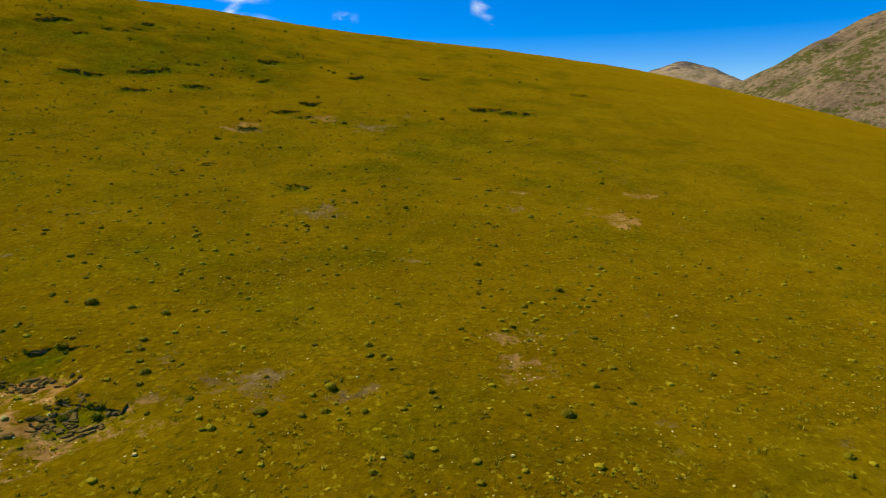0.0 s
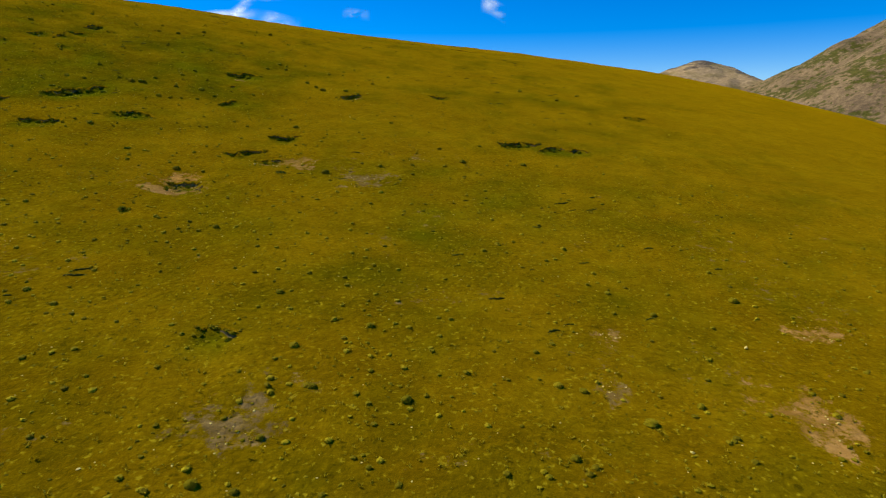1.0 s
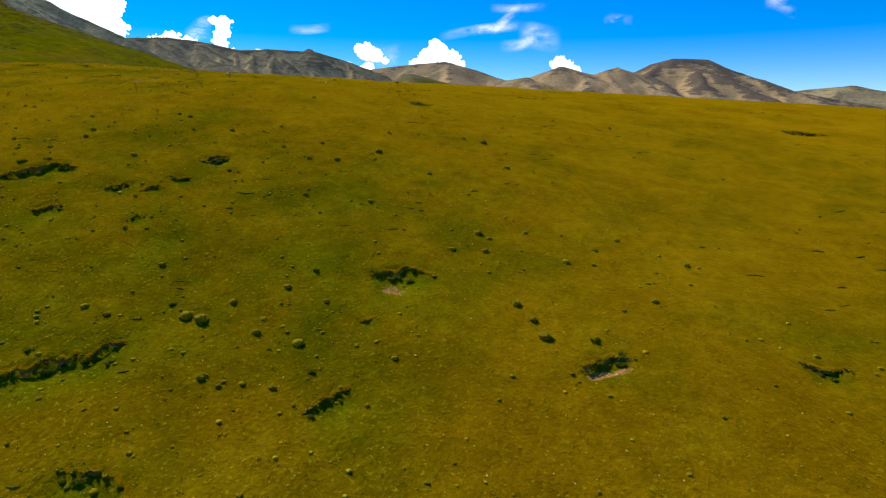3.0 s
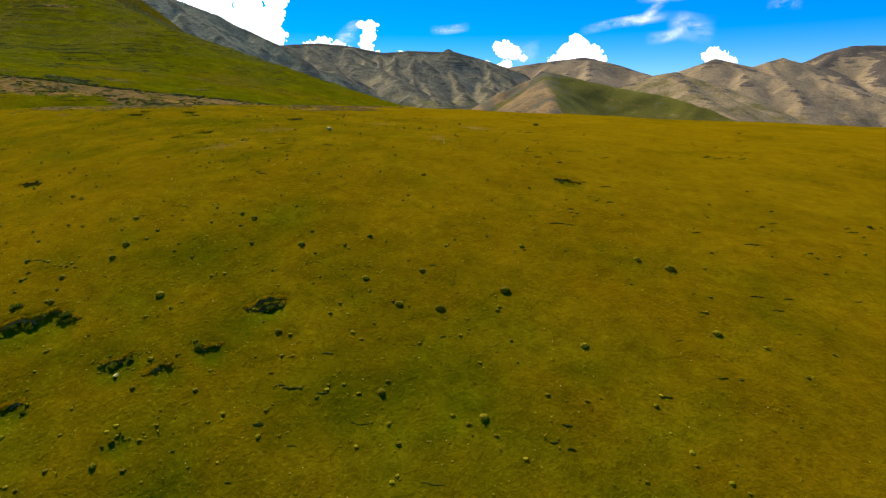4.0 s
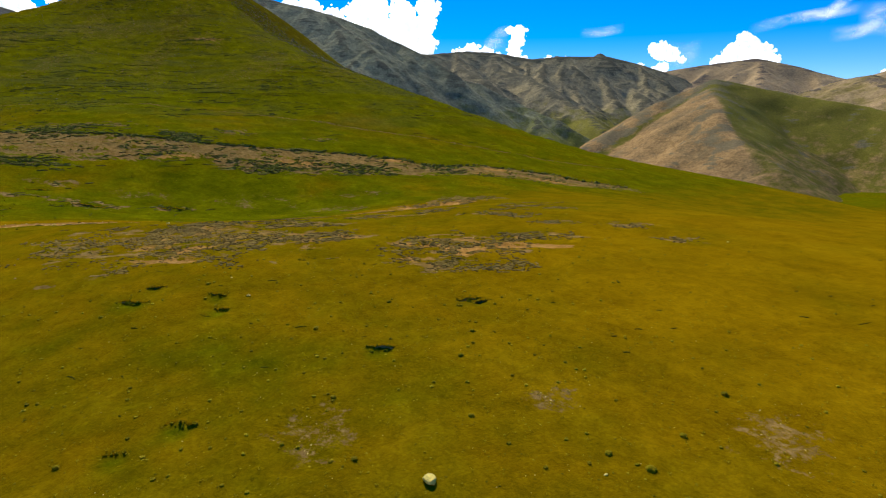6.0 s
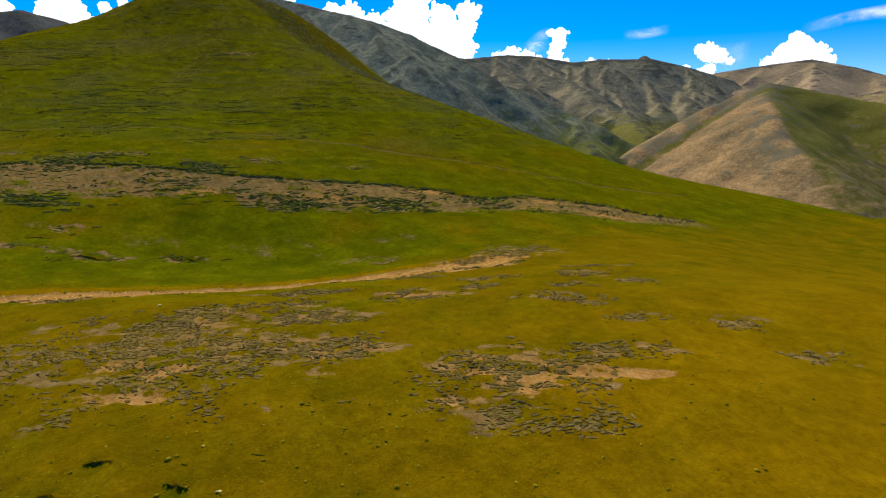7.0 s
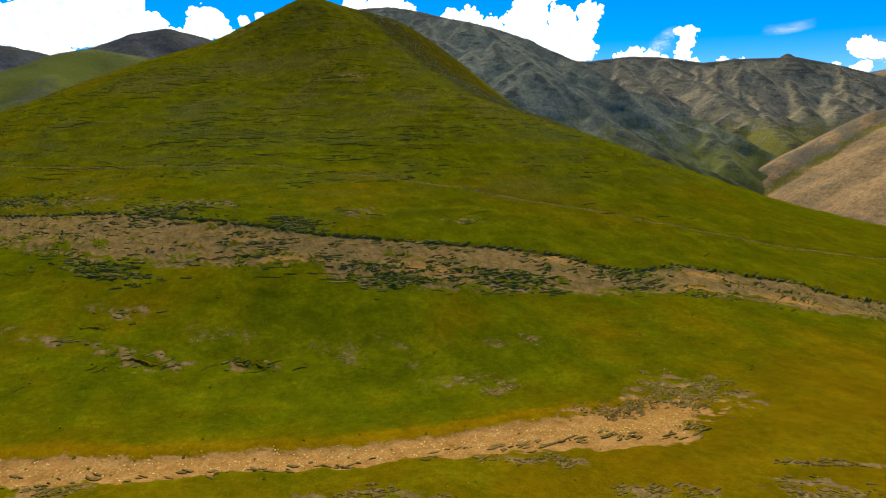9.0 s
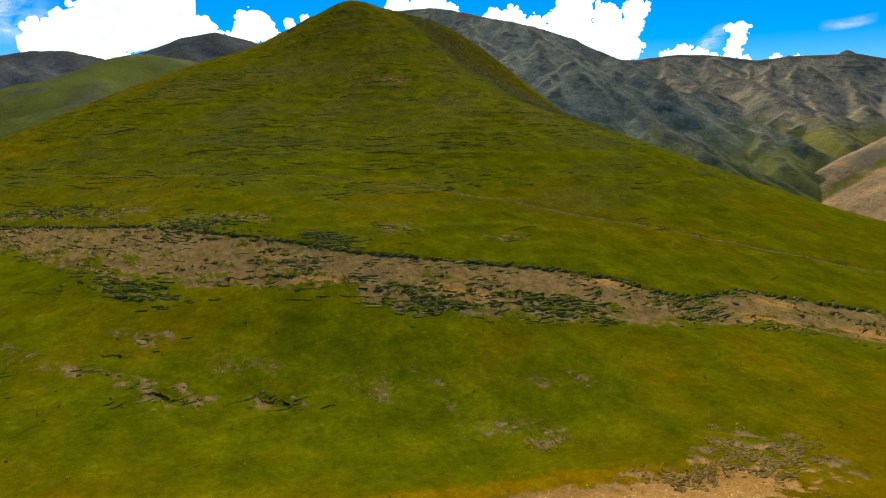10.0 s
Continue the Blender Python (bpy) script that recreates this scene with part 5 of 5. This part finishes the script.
def clustered(x0, x1, y0, y1, size, seed, gate):
    """Places between bounds, in drifts."""
    def place(r, n):
        xs, ys = np.empty(0), np.empty(0)
        while len(xs) < n:
            x, y = r.uniform(x0, x1, 4 * n), r.uniform(y0, y1, 4 * n)
            ok = fbm(x / size, y / (size * 1.6), 3, seed) > gate
            xs, ys = np.concatenate([xs, x[ok]]), np.concatenate([ys, y[ok]])
        return xs[:n], ys[:n]
    return place


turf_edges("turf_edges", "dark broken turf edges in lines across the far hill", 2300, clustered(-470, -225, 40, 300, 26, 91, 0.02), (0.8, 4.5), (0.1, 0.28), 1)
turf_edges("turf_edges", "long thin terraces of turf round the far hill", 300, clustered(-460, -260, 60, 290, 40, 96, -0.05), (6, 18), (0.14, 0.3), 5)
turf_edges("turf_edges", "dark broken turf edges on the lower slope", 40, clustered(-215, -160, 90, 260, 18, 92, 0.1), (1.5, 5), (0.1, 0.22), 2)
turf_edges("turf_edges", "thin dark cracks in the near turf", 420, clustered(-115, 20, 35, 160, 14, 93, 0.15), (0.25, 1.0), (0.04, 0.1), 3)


def by_trail(r, n):
    k = r.integers(0, len(TRAIL) - 1, n)
    a, b = np.array(TRAIL)[k], np.array(TRAIL)[k + 1]
    t = r.uniform(0, 1, (n, 1))
    p = a + (b - a) * t + r.normal(size=(n, 2)) * 0.7
    return p[:, 0], p[:, 1]


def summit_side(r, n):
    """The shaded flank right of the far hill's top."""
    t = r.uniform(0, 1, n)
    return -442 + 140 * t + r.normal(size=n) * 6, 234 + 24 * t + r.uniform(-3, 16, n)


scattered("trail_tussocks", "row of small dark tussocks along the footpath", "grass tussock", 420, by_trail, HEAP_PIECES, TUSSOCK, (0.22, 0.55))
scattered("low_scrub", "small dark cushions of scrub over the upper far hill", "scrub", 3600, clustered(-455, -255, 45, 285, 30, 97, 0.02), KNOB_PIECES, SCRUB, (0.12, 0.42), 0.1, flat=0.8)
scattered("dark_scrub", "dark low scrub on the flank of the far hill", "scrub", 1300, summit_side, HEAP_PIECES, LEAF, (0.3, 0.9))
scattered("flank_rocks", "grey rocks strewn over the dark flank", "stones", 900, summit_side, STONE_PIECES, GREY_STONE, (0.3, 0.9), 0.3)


# ---- sods along the scarps ----
def scarp_edge(r, n):
    """Places along the lips of the scarps."""
    all_scarps = np.array(SCARPS_SLOPE + SCARPS_CREST + SCARPS_FAR, float)
    m = all_scarps[r.choice(len(all_scarps), n, p=all_scarps[:, 2] / all_scarps[:, 2].sum())]
    u = m[:, 2] * r.uniform(-0.95, 0.95, n)
    v = -0.2 * u * u / m[:, 2] - 0.6 * m[:, 2] ** 0.5 * fbm(u / 1.7, u * 0 + m[:, 0], 4, 37) + r.normal(size=n) * 0.16 - 0.05
    c, s = np.cos(np.radians(m[:, 3])), np.sin(np.radians(m[:, 3]))
    return m[:, 0] + u * c - v * s, m[:, 1] + u * s + v * c


TUFT_MESHES = [mesh_from("grass_tuft", [v], [f], TUSSOCK, False) for v, f in HEAP_PIECES]


def cushion_mesh(seed):
    """A low cushion plant of many small leaves, about one metre across."""
    r = np.random.default_rng(seed)
    verts, faces, at = [], [], 0
    for k in range(6):
        a, d = r.uniform(0, 6.28), 0.3 * math.sqrt(r.uniform())
        c, rad = np.array([math.cos(a) * d, math.sin(a) * d, r.uniform(0.1, 0.22)]), r.uniform(0.2, 0.32)
        core = lumpy(SMALL_V, 0.12, seed + k) * rad * 0.85 * np.array([1, 1, 0.8]) + c
        verts.append(core)
        faces.append(SMALL_F + at)
        at += len(core)
        for _ in range(40):
            w = r.normal(size=3)
            w /= np.linalg.norm(w)
            w[2] = abs(w[2])
            side = np.cross(w, r.normal(size=3))
            side /= np.linalg.norm(side) + 1e-6
            p = c + w * rad * np.array([1, 1, 0.8])
            verts.append(np.array([p - side * 0.045, p + side * 0.045, p + (np.cross(side, w) * 0.5 + w * 0.6) * 0.13]))
            faces.append(np.array([[at, at + 1, at + 2]]))
            at += 3
    return mesh_from("cushion_plant", verts, faces, LEAF, False)


CUSHION_MESHES = [cushion_mesh(k) for k in (31, 32, 33)]


def turf_scarp(cx, cy, half, turn, seed):
    """A broken edge of turf: a dark earth face under a ragged lip with grass hanging over it."""
    r = np.random.default_rng(seed)
    n = max(9, round(2 * half / 0.14))
    u = np.linspace(-half, half, n)
    env = np.sqrt(np.clip(1 - (u / half) ** 2, 0, 1)) * np.clip(0.5 + 2.2 * fbm(u / 0.8, u * 0 + cy, 3, 39), 0.05, 1.2)
    line = -0.2 * u * u / half - 0.6 * half ** 0.5 * fbm(u / 1.7, u * 0 + cx, 4, 37)
    jag = (0.16 * fbm(u / 0.5, u * 0 + cy, 3, 38) + r.normal(size=n) * 0.03) * env
    c, s = math.cos(radians(turn)), math.sin(radians(turn))

    def across(v):
        return cx + u * c - v * s, cy + u * s + v * c
    top, low = ground_z(*across(line + 0.3)), ground_z(*across(line - 0.35))
    tall = np.clip(top - low, 0.1, 0.6) * env * (0.7 if half > 1.8 else 0.5)
    fall = (swell(*across(line + 1.0)) - swell(*across(line - 1.0))) / 2
    rows = []
    for v, drop in ((0.5, 0.03), (0.16, 0.0), (-0.02 + jag, 0.03), (-0.07 + jag, 0.05 + 0.15 * tall), (0.0, 0.06 + 0.6 * tall), (-0.12 - 0.1 * env, 0.1 + 1.05 * tall)):
        px, py = across(line + v)
        z = top - fall * (0.3 - v) - drop
        rows.append(np.stack([px, py, z - cz(cx, cy)], -1))
    foot = new("turf_scarp")
    foot.location = (cx, cy, cz(cx, cy))
    for name, part_rows, mat in (("grass_lip", rows[:4], TURF), ("earth_face", rows[3:], EARTH)):
        V = np.concatenate(part_rows) - np.array([cx, cy, 0])
        F = [(a * n + b, a * n + b + 1, (a + 1) * n + b + 1, (a + 1) * n + b) for a in range(len(part_rows) - 1) for b in range(n - 1)]
        part = new(name, mesh_from(name, [V], [np.array(F)], mat, True))
        part.parent = foot
    for k in range(round(5 * half) + 3):            # grass that hangs over the lip
        i = min(n - 2, int(r.uniform(0, n - 1)))
        p = rows[2][i] + (rows[2][i + 1] - rows[2][i]) * r.uniform() - np.array([cx, cy, 0.03])
        part = new("grass_tuft", TUFT_MESHES[k % len(TUFT_MESHES)])
        part.parent, part.location = foot, p
        part.scale = (r.uniform(0.14, 0.34),) * 3
    for k in range(round(1.7 * half) if half > 0.95 and cx > -130 else 0):       # cushion plants in the hollow below
        i = min(n - 2, int(n * r.uniform(0.15, 0.85)))
        px, py = across(line - r.uniform(0.2, 0.55))
        part = new("cushion_plant", CUSHION_MESHES[k % len(CUSHION_MESHES)])
        part.parent = foot
        part.location = (px[i] - cx, py[i] - cy, cz(px[i], py[i]) - cz(cx, cy) - 0.02)
        part.rotation_euler = (0, 0, r.uniform(0, 6))
        part.scale = (r.uniform(0.5, 1.0) * min(0.62, 0.26 + 0.14 * half),) * 3
    return tagged(foot, "broken turf edge with a dark earth face and hanging grass", "turf bank", "turf banks on the slope")


def cz(x, y):
    return float(ground_z(np.array([x]), np.array([y]))[0])


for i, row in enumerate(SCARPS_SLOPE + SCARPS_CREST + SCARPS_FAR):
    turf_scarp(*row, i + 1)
scattered("scarp_grass", "lush green grass hanging over the turf edges", "grass", 420, scarp_edge, HEAP_PIECES, LEAF, (0.08, 0.22), 0.05)


def between_edges(r, n, low=0.0, high=1.0):
    """Places between the upper and the lower edge of the slide."""
    t = r.uniform(0.03, 0.97, n)
    ends = []
    for way in (SLIDE_TOP, SLIDE_FOOT):
        way = np.array(way, float)
        run = np.concatenate([[0], np.cumsum(np.hypot(*np.diff(way, axis=0).T))])
        ends.append(np.stack([np.interp(t * run[-1], run, way[:, k]) for k in (0, 1)], 1))
    p = ends[0] + (ends[1] - ends[0]) * r.uniform(low, high, (n, 1))
    return p[:, 0], p[:, 1]


def on_slide(r, n):
    """Places on the slide in drifts, thickest along its lower edge."""
    x, y = between_edges(r, 5 * n, 0.05, 1.08)
    keep = (fbm(x / 9, y / 9, 3, 95) + r.uniform(-0.2, 0.2, 5 * n) > 0.08)
    return x[keep][:n], y[keep][:n]


def in_heath(r, n):
    m = np.array(HEATHS)[r.integers(0, len(HEATHS), n)]
    u, v = r.normal(size=n) * m[:, 2] * 0.55, r.normal(size=n) * m[:, 3] * 0.55
    c, s = np.cos(np.radians(m[:, 4])), np.sin(np.radians(m[:, 4]))
    return m[:, 0] + u * c - v * s, m[:, 1] + u * s + v * c


def slide_lip(r, n):
    """Places along the upper edge of the slide."""
    return between_edges(r, n, -0.015, 0.015)


def in_sods(marks, gate):
    """Places where the turf is broken, in clumps."""
    def place(r, n):
        m = np.array([p[:5] for p in marks])
        m = m[r.choice(len(m), 6 * n, p=m[:, 2] * m[:, 3] / (m[:, 2] * m[:, 3]).sum())]
        a, d = r.uniform(0, 2 * math.pi, 6 * n), 1.7 * r.uniform(0, 1, 6 * n) ** 0.7
        u, v = np.cos(a) * d * m[:, 2], np.sin(a) * d * m[:, 3]
        c, s = np.cos(np.radians(m[:, 4])), np.sin(np.radians(m[:, 4]))
        x, y = m[:, 0] + u * c - v * s, m[:, 1] + u * s + v * c
        ok = np.nonzero((fbm(x / 1.8, y / 1.8, 3, 47) > gate) & (fbm(x / 5.5, y / 5.5, 4, 48) + r.uniform(-0.25, 0.25, 6 * n) > 0.75 * (d - 0.85)))[0][:n]
        return x[ok], y[ok]
    return place


def sods(name, label, n, place, long, wide, high, seed, top, turn=0.3):
    """Torn pieces of turf with ragged outlines that lie along the slope: grass on top, dark earth at the sides."""
    r = np.random.default_rng(seed)
    x, y = place(r, n)
    n, k = len(x), 7
    e = 2.0
    sx, sy = (swell(x + e, y) - swell(x - e, y)) / (2 * e), (swell(x, y + e) - swell(x, y - e)) / (2 * e)
    way = np.arctan2(sx, -sy) + r.normal(size=n) * turn
    ring = np.arange(k) * 2 * math.pi / k + r.uniform(-0.2, 0.2, (n, k))
    rag = r.uniform(0.45, 1.35, (n, k))
    size = r.uniform(0.6, 1.4, n)
    a, b = r.uniform(*long, n) * size / 2, r.uniform(*wide, n) * size / 2
    c, s = np.cos(way)[:, None], np.sin(way)[:, None]
    rows = []
    for grow, lift in ((1.02, -0.06), (1.0, 0.7), (0.7, 1.0)):
        u, v = np.cos(ring) * rag * grow * a[:, None], np.sin(ring) * rag * grow * b[:, None]
        px, py = x[:, None] + u * c - v * s, y[:, None] + u * s + v * c
        tall = r.uniform(*high, n)[:, None] * r.uniform(0.75, 1.25, (n, k)) if lift > 0 else 1.0
        rows.append(np.stack([px, py, ground_z(px, py) + lift * tall], -1))
    crown = np.stack([x, y, ground_z(x, y) + np.mean(high) * 0.95], -1)[:, None]
    V = np.concatenate([*rows, crown], 1).reshape(-1, 3)
    side, grass = [], []
    for i in range(k):
        j = (i + 1) % k
        side += [(i, j, k + j), (i, k + j, k + i)]
        grass += [(k + i, k + j, 2 * k + j), (k + i, 2 * k + j, 2 * k + i), (2 * k + i, 2 * k + j, 3 * k)]
    F = (np.array(side + grass)[None] + (np.arange(n) * (3 * k + 1))[:, None, None]).reshape(-1, 3)
    me = mesh_from(name, [V], [F], EARTH, False)
    me.materials.append(top)
    me.polygons.foreach_set("material_index", np.tile(np.repeat([0, 1], [len(side), len(grass)]), n).astype(np.int32))
    return tagged(new(name, me), label, "turf", kind="stuff")


sods("loose_sods", "ragged olive brown sods on broken turf", 5200, in_sods(SODS_NEAR, -0.12), (0.26, 0.8), (0.16, 0.36), (0.025, 0.07), 21, CLOD, 0.4)
sods("loose_sods", "small crumbs of turf round the broken ground", 2800, in_sods(SODS_NEAR, -0.25), (0.16, 0.42), (0.1, 0.25), (0.03, 0.08), 22, CLOD, 0.7)
sods("loose_sods", "crumbling clods in the worn hollows", 170, in_sods(SODS_CLOSE, 0.0), (0.1, 0.36), (0.08, 0.18), (0.03, 0.07), 28, CLOD, 0.5)
sods("loose_sods", "dark ragged sods on the far slope", 420, in_sods(SODS_FAR, -0.1), (0.4, 1.4), (0.2, 0.4), (0.06, 0.14), 23, HEATH, 0.1)
sods("slide_sods", "dark strips of turf left on the slide", 1300, on_slide, (0.4, 2.4), (0.16, 0.42), (0.06, 0.16), 24, HEATH, 0.1)
sods("slide_sods", "dark terraced strips of heath by the slide", 760, in_heath, (0.5, 2.6), (0.18, 0.46), (0.07, 0.19), 25, HEATH, 0.1)
sods("slide_sods", "ragged turf lip along the upper edge of the slide", 420, slide_lip, (0.8, 2.6), (0.3, 0.6), (0.12, 0.28), 26, HEATH, 0.15)


def on_bank(r, n):
    """Places along the lower edge of the earth bank."""
    k = r.integers(0, len(BANK) - 1, n)
    a, b = np.array(BANK, float)[k], np.array(BANK, float)[k + 1]
    d = (b - a) / np.linalg.norm(b - a, axis=1)[:, None]
    p = a + (b - a) * r.uniform(0, 1, (n, 1)) + np.stack([d[:, 1], -d[:, 0]], 1) * (r.normal(size=(n, 1)) * 0.7 + 2.0)
    ok = fbm(p[:, 0] / 2.5, p[:, 1] / 2.5, 3, 49) > 0.0
    return p[ok, 0], p[ok, 1]


def over_bank(r, n):
    """Places all over the earth bank."""
    k = r.integers(0, len(BANK) - 1, n)
    a, b = np.array(BANK, float)[k], np.array(BANK, float)[k + 1]
    p = a + (b - a) * r.uniform(0, 1, (n, 1)) + r.normal(size=(n, 2)) * 1.3
    return p[:, 0], p[:, 1]


sods("loose_sods", "ragged sods along the foot of the earth bank", 420, on_bank, (0.4, 1.4), (0.2, 0.45), (0.05, 0.12), 27, CLOD)
scattered("rubble", "pale stones strewn over the earth bank", "stones", 700, over_bank, STONE_PIECES, STONE, (0.04, 0.13), 0.1)
